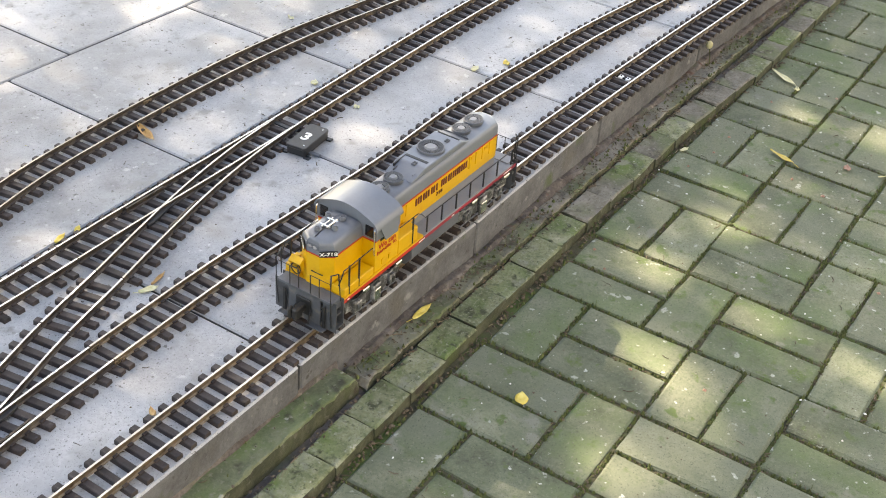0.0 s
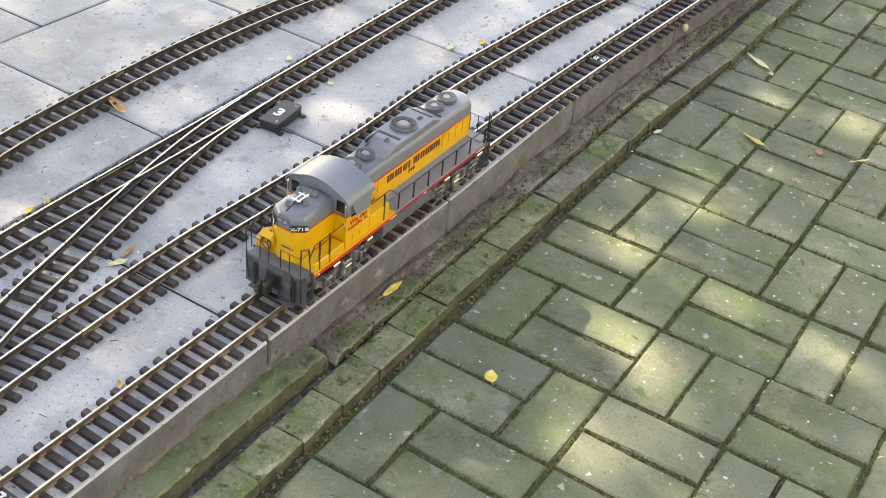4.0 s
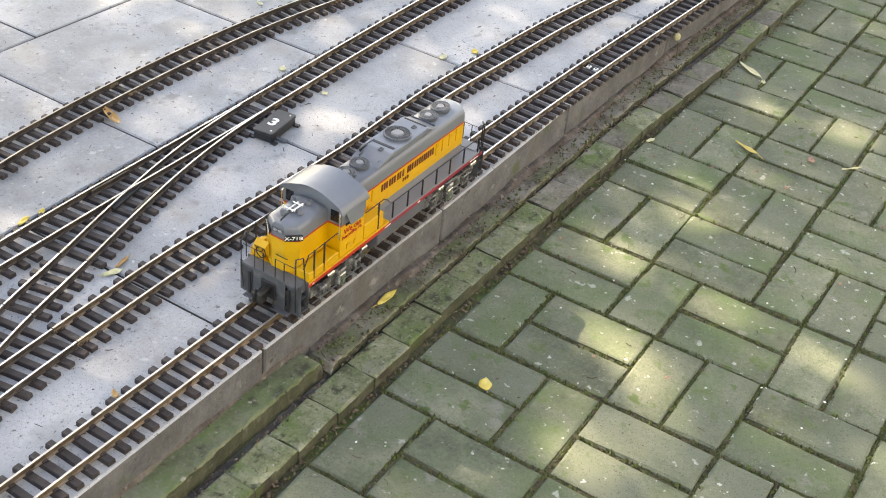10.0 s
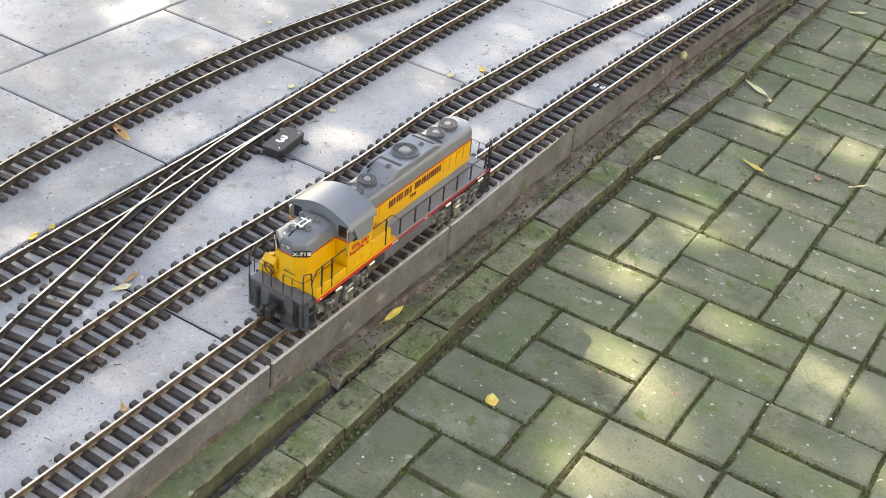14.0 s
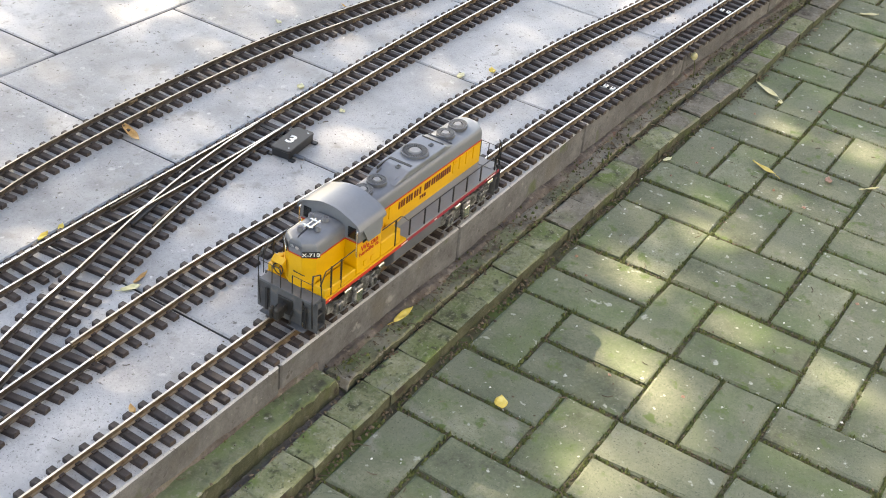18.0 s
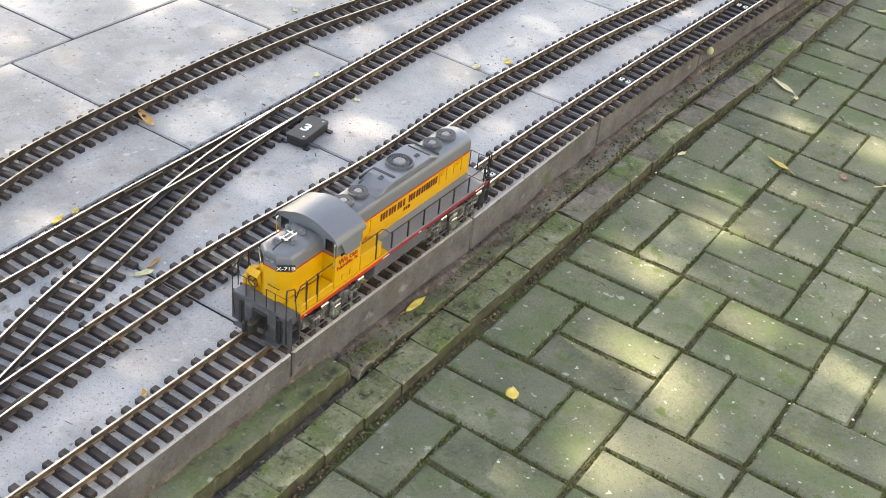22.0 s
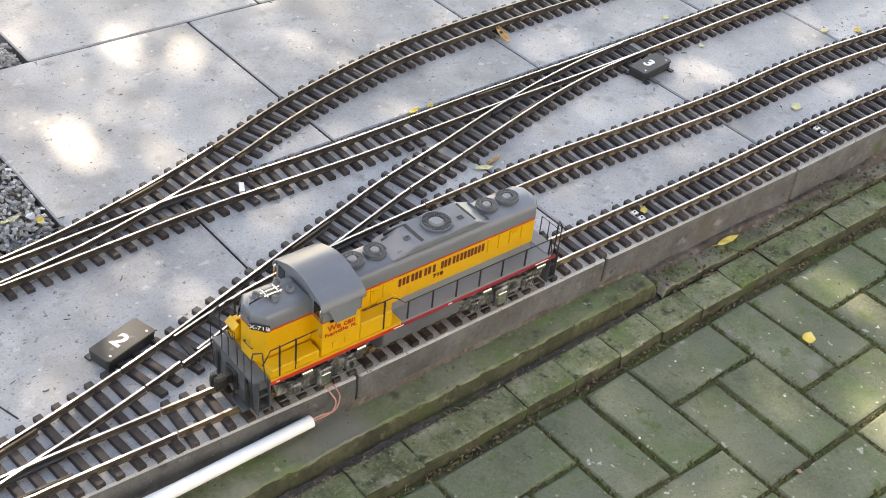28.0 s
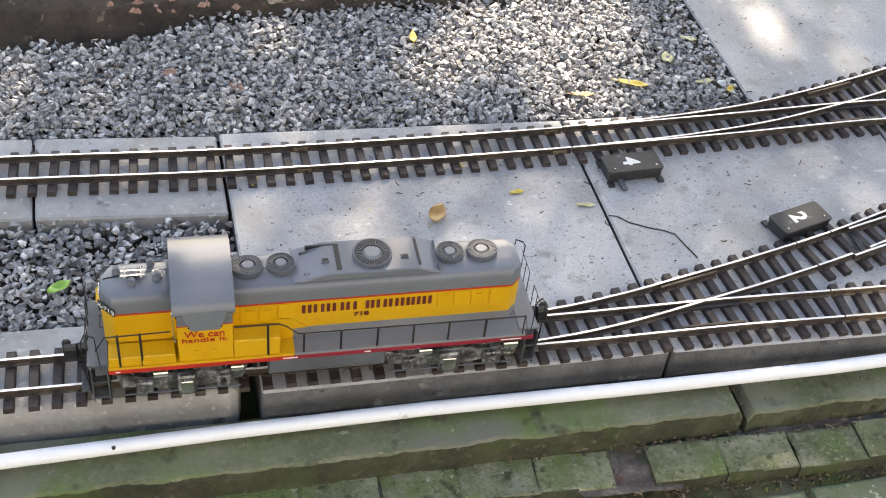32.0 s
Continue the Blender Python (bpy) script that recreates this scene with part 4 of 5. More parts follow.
# tank, trucks and wheels
bm = bmesh.new()
prism(bm, [(-.051, .057), (-.051, .040), (-.042, .028), (.042, .028), (.051, .040), (.051, .057)], -.0620, .0860, .0012)
P("fuel_tank", bm, DGREY, "dark grey fuel tank")
P("fuel_tank_filler", cyl(bmesh.new(), (-.030, -.0465, .0500), (0, 1, 0), .0030, .003, 12), SILVER)
WHEELS = []
for bx in (-.1725, .1725):
    P("truck_bolster", box(bmesh.new(), bx - .030, bx + .030, -.036, .036, .030, .052, .0020), BLACK)
    for s in (-1, 1):
        bm = bmesh.new()
        prism(bm, [(-.086, .0500), (-.080, .0340), (-.058, .0330), (-.040, .0300), (-.016, .0265), (.016, .0265), (.040, .0300), (.058, .0330), (.080, .0340), (.086, .0500), (.070, .0480), (.050, .0440), (.020, .0480), (-.020, .0480), (-.050, .0440), (-.070, .0480)], s * .0455 - .0028, s * .0455 + .0028, .0005, 1, axis=1)
        fr = P("truck_sideframe", bm, SILVER, "dark mottled silver truck sideframe")
        fr.location.x = bx
        part("spring_box", box(bmesh.new(), -.0135, .0135, s * .0500 - .0040, s * .0500 + .0040, .0200, .0460, .0018), SILVER, fr)
        part("spring_plate", box(bmesh.new(), -.0090, .0090, s * .0543 - .0008, s * .0543 + .0008, .0240, .0400, .0006), CHROME, fr)
        for ax in (-.053, .053):
            part("axle_box", box(bmesh.new(), ax - .0100, ax + .0100, s * .0495 - .0036, s * .0495 + .0036, .0290, .0420, .0014), SILVER, fr)
            part("axle_cap", cyl(bmesh.new(), (ax, s * .0540, .0355), (0, 1, 0), .0045, .0030, 14), SILVER, fr)
            part("brake_cylinder", cyl(bmesh.new(), (ax + .020, s * .0500, .0500), (1, 0, 0), .0036, .0170, 12), CHROME, fr)
        part("brake_rod", tube(bmesh.new(), [(-.078, s * .0500, .0260), (.078, s * .0500, .0260)], .0010, 6), DGREY, fr)
    for ax in (-.053, .053):
        bm = bmesh.new()
        for s in (-1, 1):
            cyl(bm, (0, s * .0238, 0), (0, 1, 0), .0176, .0062, 28)
            cyl(bm, (0, s * .0205, 0), (0, 1, 0), .0196, .0014, 28)
            for k in range(4):
                a = k * math.pi / 2
                cyl(bm, (.0100 * math.cos(a), s * .0272, .0100 * math.sin(a)), (0, 1, 0), .0028, .0010, 8)
        cyl(bm, (0, 0, 0), (0, 1, 0), .0030, .0600, 10)
        w = P("wheelset", bm, DARKRAIL, "dull metal wheelset")
        w.location = (bx + ax, 0, .0358)
        WHEELS.append((w, bx + ax))

# the parts above are laid out on a drawing; these tables give the model's own length, width and height at points of it
DRAWN_X = [-.35, -.3055, -.2715, -.255, -.1865, -.1815, -.1030, -.0975, -.081, -.042, .0715, .172, .2115, .2425, .2555, .3055, .35]
MODEL_X = [-.312, -.2740, -.2530, -.2400, -.1740, -.1700, -.1070, -.1040, -.0846, -.0471, .0600, .1536, .1920, .2280, .2405, .2650, .300]
DRAWN_Y = [0, .0295, .0330, .0336, .0505, .0512, .0524, .0537, .0560, .0600]
MODEL_Y = [0, .0280, .0310, .0316, .0560, .0570, .0578, .0588, .0612, .0650]
DRAWN_Z = [0, .0180, .0280, .0565, .0630, .0722, .0985, .1145, .1305, .1430, .1456, .1866, .1924, .1948, .1998, .21]
MODEL_Z = [0, .0180, .0270, .0665, .0730, .0765, .1070, .1160, .1292, .1345, .1370, .1650, .1715, .1735, .1778, .187]
CAB_Z = ([.1375, .1454, .1580, .2046], [.1310, .1370, .1585, .1870])


def to_model(ob):
    """Carry one part from the drawing to the model's proportions."""
    up, m = ob, Matrix()
    while up is not loco:
        m = up.matrix_basis @ m
        up = up.parent
    back = m.inverted()
    zs = CAB_Z if ob.name.split(".")[0] in ("cab_roof", "sunshade", "cab_upper", "side_window", "window_frame", "cab_window", "grab_iron") else (DRAWN_Z, MODEL_Z)
    for v in ob.data.vertices:
        p = m @ v.co
        lift = p.z - zs[0][0] if p.z < zs[0][0] else 0
        v.co = back @ Vector((np.interp(p.x, DRAWN_X, MODEL_X), math.copysign(np.interp(abs(p.y), DRAWN_Y, MODEL_Y), p.y), np.interp(p.z, *zs) + lift))
    ob.data.update()


turning = {w for w, _ in WHEELS}
for ob in [o for o in loco.children_recursive if o not in turning]:
    to_model(ob)
WHEELS = [(w, float(np.interp(x, DRAWN_X, MODEL_X))) for w, x in WHEELS]
for w, x in WHEELS:
    w.location = (x, 0, .0348)


# ---- pipe and wires beside the front track ----
pipe = tagged(new("white_pipe"), "white plastic conduit lying along the slab edge", "pipe")
bm = bmesh.new()
R, RI, seg = .0092, .0076, 24
way = [Vector((x, y, z)) for x, y, z in ((-.586, -.004, -.027), (-.80, -.006, -.026), (-1.05, .000, -.026), (-1.35, .011, -.027), (-1.60, .014, -.027), (-1.90, .012, -.027), (-2.6, .036, -.027))]
rings = []
for r in (R, RI):
    row = []
    for i, p in enumerate(way):
        d = (way[min(i + 1, len(way) - 1)] - way[max(i - 1, 0)]).normalized()
        q = d.to_track_quat("Z", "Y")
        row.append([bm.verts.new(p + q @ Vector((r * math.cos(2 * math.pi * k / seg), r * math.sin(2 * math.pi * k / seg), 0))) for k in range(seg)])
    rings.append(row)
for row in rings:
    for a, b in zip(row, row[1:]):
        for k in range(seg):
            bm.faces.new((a[k], a[(k + 1) % seg], b[(k + 1) % seg], b[k]))
for k in range(seg):
    bm.faces.new((rings[0][0][k], rings[1][0][k], rings[1][0][(k + 1) % seg], rings[0][0][(k + 1) % seg]))
part("conduit", bm, PVC, pipe, smooth=True)
part("drill_hole", cyl(bmesh.new(), (-1.733, .0070, -.0208), (0, -.7, .7), .0026, .0012, 10), BLACK, pipe)
for off, mid in ((0, -.552), (.006, -.540)):
    w = tagged(new("wire_loop"), "thin pinkish wire rising from the pipe to the rail", "wire", "wires at the pipe end")
    pts = [(-.600, -.005 + off * .3, -.027), (-.575, -.007, -.026 + off), (-.556 + off, -.012, -.022), (-.545 + off, -.008, -.008 + off), (mid, .004, .006), (mid + .004 - off, .022, .007), (mid - .002, .036, .010)]
    xs = np.linspace(0, 1, 28)
    pp = np.array(pts)
    k = np.linspace(0, 1, len(pts))
    sm = [[float(np.interp(u, k, pp[:, c])) for c in range(3)] for u in xs]
    for _ in range(3):
        sm = [sm[0]] + [[(a + 2 * b + c) / 4 for a, b, c in zip(sm[i - 1], sm[i], sm[i + 1])] for i in range(1, len(sm) - 1)] + [sm[-1]]
    part("strand", tube(bmesh.new(), sm, .0011, 6), COPPER, w, smooth=True)
w = tagged(new("wire_end"), "thin white wire ends looping over the far rail", "wire", "wires at the pipe end")
arc = [(-.548 + .011 * math.cos(a) - .004, .100 + .012 * math.sin(a), .004 + .006 * abs(math.sin(a))) for a in [i * .4 for i in range(15)]]
part("strand", tube(bmesh.new(), [(-.545, .060, .009), (-.540, .080, .010)] + arc, .0010, 6), PVC, w, smooth=True)


# ---- leaves and litter ----
def leaf(x, y, z, length, width, turn, curl, material, label, tilt=0.0, stalk=True, lift=0.0):
    t = tagged(new("fallen_leaf"), label, "leaf", "fallen leaves")
    t.matrix_basis = pose(x, y, z, tilt, lift, turn)
    n, m = 9, 4
    vs, fs = [], []
    for i in range(n + 1):
        u = i / n
        half = width / 2 * math.sin(math.pi * min(1, u * .96 + .03)) ** .75 * (1 - .25 * u)
        for j in range(m + 1):
            v = j / m * 2 - 1
            vs.append(((u - .5) * length, v * half, .0012 + curl * (v * v * .5 * half / .01 * .6 + (u - .5) ** 2 * 1.2) * .01 + .0012 * math.sin(u * 9 + v * 2) * (curl > 0)))
    for i in range(n):
        for j in range(m):
            a = i * (m + 1) + j
            fs.append((a, a + 1, a + m + 2, a + m + 1))
    b = raw("blade", vs, fs, material, t, True)
    so = b.modifiers.new("thickness", 'SOLIDIFY')
    so.thickness = .0005
    if stalk:
        part("stalk", tube(bmesh.new(), [(-length * .5, 0, .0016), (-length * .62, .001, .0022), (-length * .75, .003, .0014)], .0006, 5), material, t)


leaf(.245, -.255, ZP, .030, .025, 30, .3, LEAFY, "small round yellow leaf on the patio bricks", stalk=False)
leaf(1.600, -.190, ZP + .002, .085, .018, 60, .9, LEAFP, "long pale curled leaf on the bricks")
leaf(1.565, -.238, ZP + .001, .018, .014, 10, .5, LEAFP, "small pale leaf on the bricks", stalk=False)
leaf(1.245, -.320, ZP + .001, .065, .014, 70, .9, LEAFY, "narrow yellow leaf on the bricks")
leaf(2.235, -.245, ZP + .001, .055, .016, -50, .8, LEAFP, "pale leaf on the far bricks")
leaf(1.319, -.531, ZP + .001, .050, .006, -40, .4, LEAFP, "dry straw-like leaf on the bricks", stalk=False)
leaf(1.130, -.142, ZP + .004, .026, .012, -20, .6, LEAFP, "small folded pale leaf by the kerb", stalk=False)
leaf(1.290, -.45, ZP + .002, .024, .018, 20, .7, LEAFR, "small red-brown leaf on the bricks", stalk=False)
leaf(.290, -.028, -.069, .050, .015, -4, .5, LEAFY, "yellow leaf lying in the gutter", 8, lift=-3)
leaf(.334, .640, .003, .070, .021, 250, 2.4, LEAFO, "curled orange-brown leaf by the curved track")
leaf(.707, .526, .0005, .022, .018, 30, .3, LEAFP, "small pale yellow leaf on the slab", stalk=False)
leaf(.978, .302, .0005, .028, .017, 5, .2, LEAFP, "pale yellow leaf on the slab", stalk=False)
leaf(1.045, .263, .001, .026, .017, 40, .3, LEAFY, "yellow leaf beside the second track", stalk=False)
leaf(.682, .400, .0005, .016, .014, 60, .2, LEAFP, "small whitish leaf on the slab", stalk=False)
leaf(-.008, .304, .001, .034, .016, -25, .6, LEAFP, "pale greenish leaf between the tracks")
leaf(.022, .312, .001, .038, .009, 10, .6, LEAFO, "dry brown sliver of leaf", stalk=False)
leaf(.003, .516, .001, .030, .013, 15, .5, LEAFY, "yellow leaf by the turnout", stalk=False)
leaf(.040, .513, .001, .020, .012, 35, .4, LEAFY, "small yellow leaf by the turnout", stalk=False)
leaf(-.212, .100, .004, .020, .011, 60, .5, LEAFO, "small brown leaf at the sleepers", stalk=False)
leaf(.914, .755, .0005, .022, .012, 70, .3, LEAFP, "small pale leaf on the far slab", stalk=False)
leaf(1.078, .690, .004, .030, .009, 80, .8, LEAFO, "dry leaf standing at the curved track", 50)
leaf(-1.266, .332, .003, .042, .028, 60, 1.2, LEAFO, "curled rust-brown leaf on the slab")
leaf(-1.137, .367, .0005, .022, .010, 5, .2, LEAFY, "small yellow leaf on the slab", stalk=False)
leaf(-1.043, .326, .0005, .030, .009, -12, .2, LEAFP, "pale green-yellow leaf at the slab joint", stalk=False)
leaf(-1.515, .436, .003, .024, .010, 70, .6, LEAFY, "small yellow leaf at the sleepers", stalk=False)
leaf(-1.212, .436, .003, .022, .010, -50, .6, LEAFY, "small yellow leaf between sleepers", stalk=False)
leaf(-.870, .602, .0035, .052, .018, -22, .9, LEAFY, "yellow leaf lying on the gravel")
leaf(-.965, .583, .0035, .040, .012, -8, .7, LEAFO, "brown leaf on the gravel")
leaf(-.785, .669, .0035, .030, .024, 80, .3, LEAFP, "pale green leaf on the gravel", stalk=False)
leaf(-.726, .720, .0035, .028, .014, -30, .4, LEAFP, "whitish leaf on the gravel", stalk=False)
leaf(-.746, .596, .0035, .034, .012, 5, .5, LEAFP, "pale leaf at the gravel edge", stalk=False)
leaf(-.706, .575, -.001, .022, .014, 60, .6, LEAFY, "small yellow leaf at the slab edge", stalk=False)
leaf(-1.207, .771, .0035, .034, .014, 80, .7, LEAFY, "yellowed leaf on the gravel")
leaf(-1.614, .717, .000, .026, .022, 20, .5, LEAFR, "red-brown stone-like leaf on the gravel", stalk=False)
leaf(-1.513, .669, .000, .026, .018, -40, .5, LEAFR, "red-brown leaf on the gravel", stalk=False)
leaf(-1.04, .905, .004, .050, .026, 10, .9, LEAFO, "orange leaf where gravel meets earth")
leaf(.136, .040 + .012, .0085, .020, .014, 40, .5, LEAFY, "yellow leaf caught between the rails", stalk=False)
leaf(.66, .132, .001, .030, .024, 20, .2, LEAFP, "pale leaf between two tracks", stalk=False)
leaf(-1.788, 0.259, .002, .034, .020, 30, .8, GREENLEAF, "fresh green leaf on the gravel strip", stalk=False)

bud = tagged(new("seedling"), "small pale green bud on a thin stem at the slab edge", "plant")
part("stem", tube(bmesh.new(), [(1.478, -.045, -.085), (1.484, -.040, -.055), (1.486, -.034, -.034)], .0010, 6), MOSS, bud)
bm = bmesh.new()
bmesh.ops.create_uvsphere(bm, u_segments=12, v_segments=8, radius=.0085, matrix=Matrix.Translation((1.486, -.032, -.026)) @ Matrix.Diagonal((1, 1, 1.15, 1)))
part("bud_head", bm, LEAFP, bud, smooth=True)
w = tagged(new("pale_stone"), "pale square stone lying on the dark earth", "stone")
bm = box(bmesh.new(), -.020, .020, -.016, .016, 0, .018, .004)
part("stone_body", bm, CURB, w)
w.matrix_basis = pose(-1.418, .905, .008, 6, -4, 15)


def scatter(name, label, cat, material, make, n, place, seed):
    r = random.Random(seed)
    vs, fs = [], []
    for _ in range(n):
        x, y, z = place(r)
        base = len(vs)
        v, f = make(r)
        a = r.uniform(0, 2 * math.pi)
        c, s = math.cos(a), math.sin(a)
        vs += [(x + p[0] * c - p[1] * s, y + p[0] * s + p[1] * c, z + p[2]) for p in v]
        fs += [tuple(i + base for i in q) for q in f]
    return tagged(raw(name, vs, fs, material), label, cat, kind="stuff")


def crumb(r, lo=.0010, hi=.0032):
    a, b, c = (r.uniform(lo, hi) for _ in range(3))
    v = [(a, 0, 0), (-a, 0, 0), (0, b, 0), (0, -b, 0), (0, 0, c * .8), (0, 0, -c * .3)]
    return v, [(0, 2, 4), (2, 1, 4), (1, 3, 4), (3, 0, 4), (2, 0, 5), (1, 2, 5), (3, 1, 5), (0, 3, 5)]


def bit(r, lo=.006, hi=.022):
    l, w = r.uniform(lo, hi), r.uniform(.0004, .0009)
    k = r.uniform(-.2, .2) * l
    v = []
    for u, o in ((-.5, 0), (0, k), (.5, 0)):
        v += [(u * l, o - w, .0004), (u * l, o + w, .0004), (u * l, o, .0004 + w * 1.6)]
    f = []
    for i in (0, 3):
        f += [(i, i + 1, i + 4, i + 3), (i + 1, i + 2, i + 5, i + 4), (i + 2, i, i + 3, i + 5)]
    return v, f + [(0, 2, 1), (6, 7, 8)]


def tuft(r):
    h, w = r.uniform(.002, .006), r.uniform(.0015, .004)
    v = [(0, 0, h)] + [(w * r.uniform(.7, 1.3) * math.cos(k * 1.2566), w * r.uniform(.7, 1.3) * math.sin(k * 1.2566), -.002) for k in range(5)]
    return v, [(0, k + 1, (k + 1) % 5 + 1) for k in range(5)]


def blade(r):
    h, w, l = r.uniform(.006, .018), .0007, r.uniform(-.008, .008)
    return [(-w, 0, -.002), (w, 0, -.002), (l * .4 + w * .7, .001, h * .6), (l * .4 - w * .7, .001, h * .6), (l, .002, h)], [(0, 1, 2, 3), (3, 2, 4)]


def on_slabs(r):
    x = r.uniform(-1.5, 2.0)
    y = r.uniform(EDGE(x) + .01, MID(x) if x < -.68 else 1.25)
    return x, y, .0002


def gutter(r):
    x = r.choice((r.uniform(-1.9, 2.2), r.uniform(.1, 2.2)))
    return x, EDGE(x) - r.random() ** 1.5 * .05 - .001, (-.073 if x > .09 else -.050 if x < -.93 else -.059) + r.uniform(-.001, .003)


def kerb_foot(r):
    x = r.uniform(-1.3, 2.2)
    if r.random() < .45:
        return x, KY(x) + .057 + r.gauss(0, .004), -.0865 + r.uniform(0, .003)
    return x, KY(x) - .006 + r.gauss(0, .005), ZP - .002 + abs(r.gauss(0, .003))


def on_patio(r):
    return r.uniform(-1.3, 2.4), r.uniform(-1.0, -.13), ZP + .001


scatter("slab_grit", "dark grit and needles scattered on the slabs", "grit", TWIG, lambda r: crumb(r, .0008, .0026) if r.random() < .6 else bit(r, .003, .013), 560, on_slabs, 11)
scatter("pale_crumbs", "pale crumbs scattered on slabs and sleepers", "grit", LEAFP, lambda r: crumb(r, .0008, .0024), 130, on_slabs, 12)
scatter("gutter_litter", "crumbly dirt and plant bits in the gutter", "litter", TWIG, lambda r: crumb(r, .0010, .0042) if r.random() < .6 else bit(r, .006, .022), 950, gutter, 13)
scatter("gutter_moss", "moss tufts along the gutter and edging", "moss", MOSS, tuft, 320, gutter, 14)
scatter("patio_litter", "small twigs and seeds on the bricks", "litter", TWIG, lambda r: crumb(r, .0010, .0030) if r.random() < .6 else bit(r, .006, .02), 420, on_patio, 15)
scatter("patio_petals", "pinkish fallen petals on the bricks", "litter", LEAFR, lambda r: crumb(r, .003, .0060), 44, on_patio, 16)
scatter("patio_chips", "pale chips and droppings on the bricks", "litter", WHITE, lambda r: crumb(r, .0010, .0034), 90, on_patio, 17)
scatter("kerb_straw", "dry straw and stalks caught along the kerb bricks", "litter", STRAW, lambda r: bit(r, .005, .016), 190, kerb_foot, 18)
scatter("kerb_crumbs", "brown crumbs of earth along the kerb bricks", "litter", TWIG, lambda r: crumb(r, .0012, .0045), 1500, kerb_foot, 19)


def on_bank(r):
    x = r.uniform(-1.7, -.72)
    return x, r.uniform(.86, 1.25), .024 + r.uniform(-.006, .008)


def bed_edge(r):
    x = -.700 - abs(r.gauss(0, .022))
    return x, r.uniform(.56, 1.02), -.008 + r.uniform(0, .006)


scatter("bank_litter", "brown leaf litter and crumbs on the earth bank", "litter", LEAFR, lambda r: crumb(r, .003, .011), 420, on_bank, 51)
scatter("bank_twigs", "dry twigs and straw on the earth bank", "litter", STRAW, lambda r: bit(r, .012, .05), 320, on_bank, 52)
scatter("bed_edge_litter", "brown plant crumbs where gravel meets the slab", "litter", TWIG, lambda r: crumb(r, .002, .007) if r.random() < .7 else bit(r, .008, .025), 520, bed_edge, 53)


# ---- gravel bed ----
def gravel(name, label, n, place, lo, hi, seed):
    rs = np.random.RandomState(seed)
    shapes = []
    for k in range(14):
        hull = bmesh.new()
        pts = rs.normal(0, 1, (9, 3))
        pts /= np.linalg.norm(pts, axis=1)[:, None]
        for p in pts:
            hull.verts.new(p * rs.uniform(.75, 1.15))
        bmesh.ops.convex_hull(hull, input=hull.verts)
        for v in [v for v in hull.verts if not v.link_faces]:
            hull.verts.remove(v)
        hull.verts.index_update()
        shapes.append((np.array([v.co[:] for v in hull.verts]), [[v.index for v in f.verts] for f in hull.faces]))
        hull.free()
    vs, fs, at = [], [], 0
    for i in range(n):
        x, y, z = place(rs)
        V, F = shapes[rs.randint(14)]
        q = Euler(rs.uniform(0, 6.28, 3)).to_matrix()
        k = V * (rs.uniform(lo, hi) * rs.uniform(.55, 1.4, 3))
        k = k @ np.array(q).T
        k[:, 2] *= .75
        vs.append(k + (x, y, z))
        fs += [[a + at for a in f] for f in F]
        at += len(V)
    vs = np.concatenate(vs)
    return tagged(raw(name, vs.tolist(), fs, STONE), label, "gravel", kind="stuff")


def bed_back(rs):
    while True:
        x, y = rs.uniform(-2.7, -.52), rs.uniform(.45, 1.12)
        back = .80 + .12 * (x + 1.87) + .05 * noise.noise(Vector((x * 5, 2, 0)))
        back = min(back, .93) if x < -.9 else back + (x + .9) * .8
        front = .56 - (x + 1.568) * .09 if x < -1.555 else MID(x) + .004
        if x > -.69 and y < 1.05:
            continue
        if front < y < back + rs.uniform(-.03, .03):
            edge = min(1, (y - front) / .03)
            return x, y, -.016 + .014 * rs.uniform(-1, 1) + .006 * edge


def bed_mid(rs):
    while True:
        x, y = rs.uniform(-2.7, -1.555), rs.uniform(.17, .46)
        if EDGE(x) + .150 < y < .374 - (x + 1.568) * .09:
            return x, y, -.018 + .012 * rs.uniform(-1, 1)


gravel("gravel_bed", "bed of loose grey and white crushed gravel", 30000, bed_back, .0034, .0078, 21)
gravel("gravel_strip", "grey gravel between the two kerb block rows", 7000, bed_mid, .0034, .0078, 22)


# ---- tree added out of view; its crown breaks the sunlight ----
tree = tagged(new("garden_tree"), "tall leafy tree out of view behind the yard, added to shade it", "tree")
bm = bmesh.new()
prev = None
for i in range(9):
    u = i / 8
    c = Vector((2.2 + .1 * math.sin(u * 4), 6.2 + .15 * math.sin(u * 3), -.2 + u * 4.2))
    ring = [bm.verts.new(c + Vector(((.17 - .11 * u) * math.cos(a), (.17 - .11 * u) * math.sin(a), 0))) for a in [k * math.pi / 6 for k in range(12)]]
    if prev:
        for k in range(12):
            bm.faces.new((prev[k], prev[(k + 1) % 12], ring[(k + 1) % 12], ring[k]))
    prev = ring
part("trunk", bm, BARK, tree, smooth=True)
for k in range(7):
    a = k * .9
    e = Vector((1.6 + 2.6 * math.cos(a), 5.6 + 1.4 * math.sin(a), 3.6 + .5 * math.sin(k)))
    part("limb", tube(bmesh.new(), [(2.25, 6.25, 2.2 + .2 * k), tuple((Vector((2.25, 6.25, 2.6 + .2 * k)) + e) / 2), tuple(e)], .035, 7), BARK, tree)
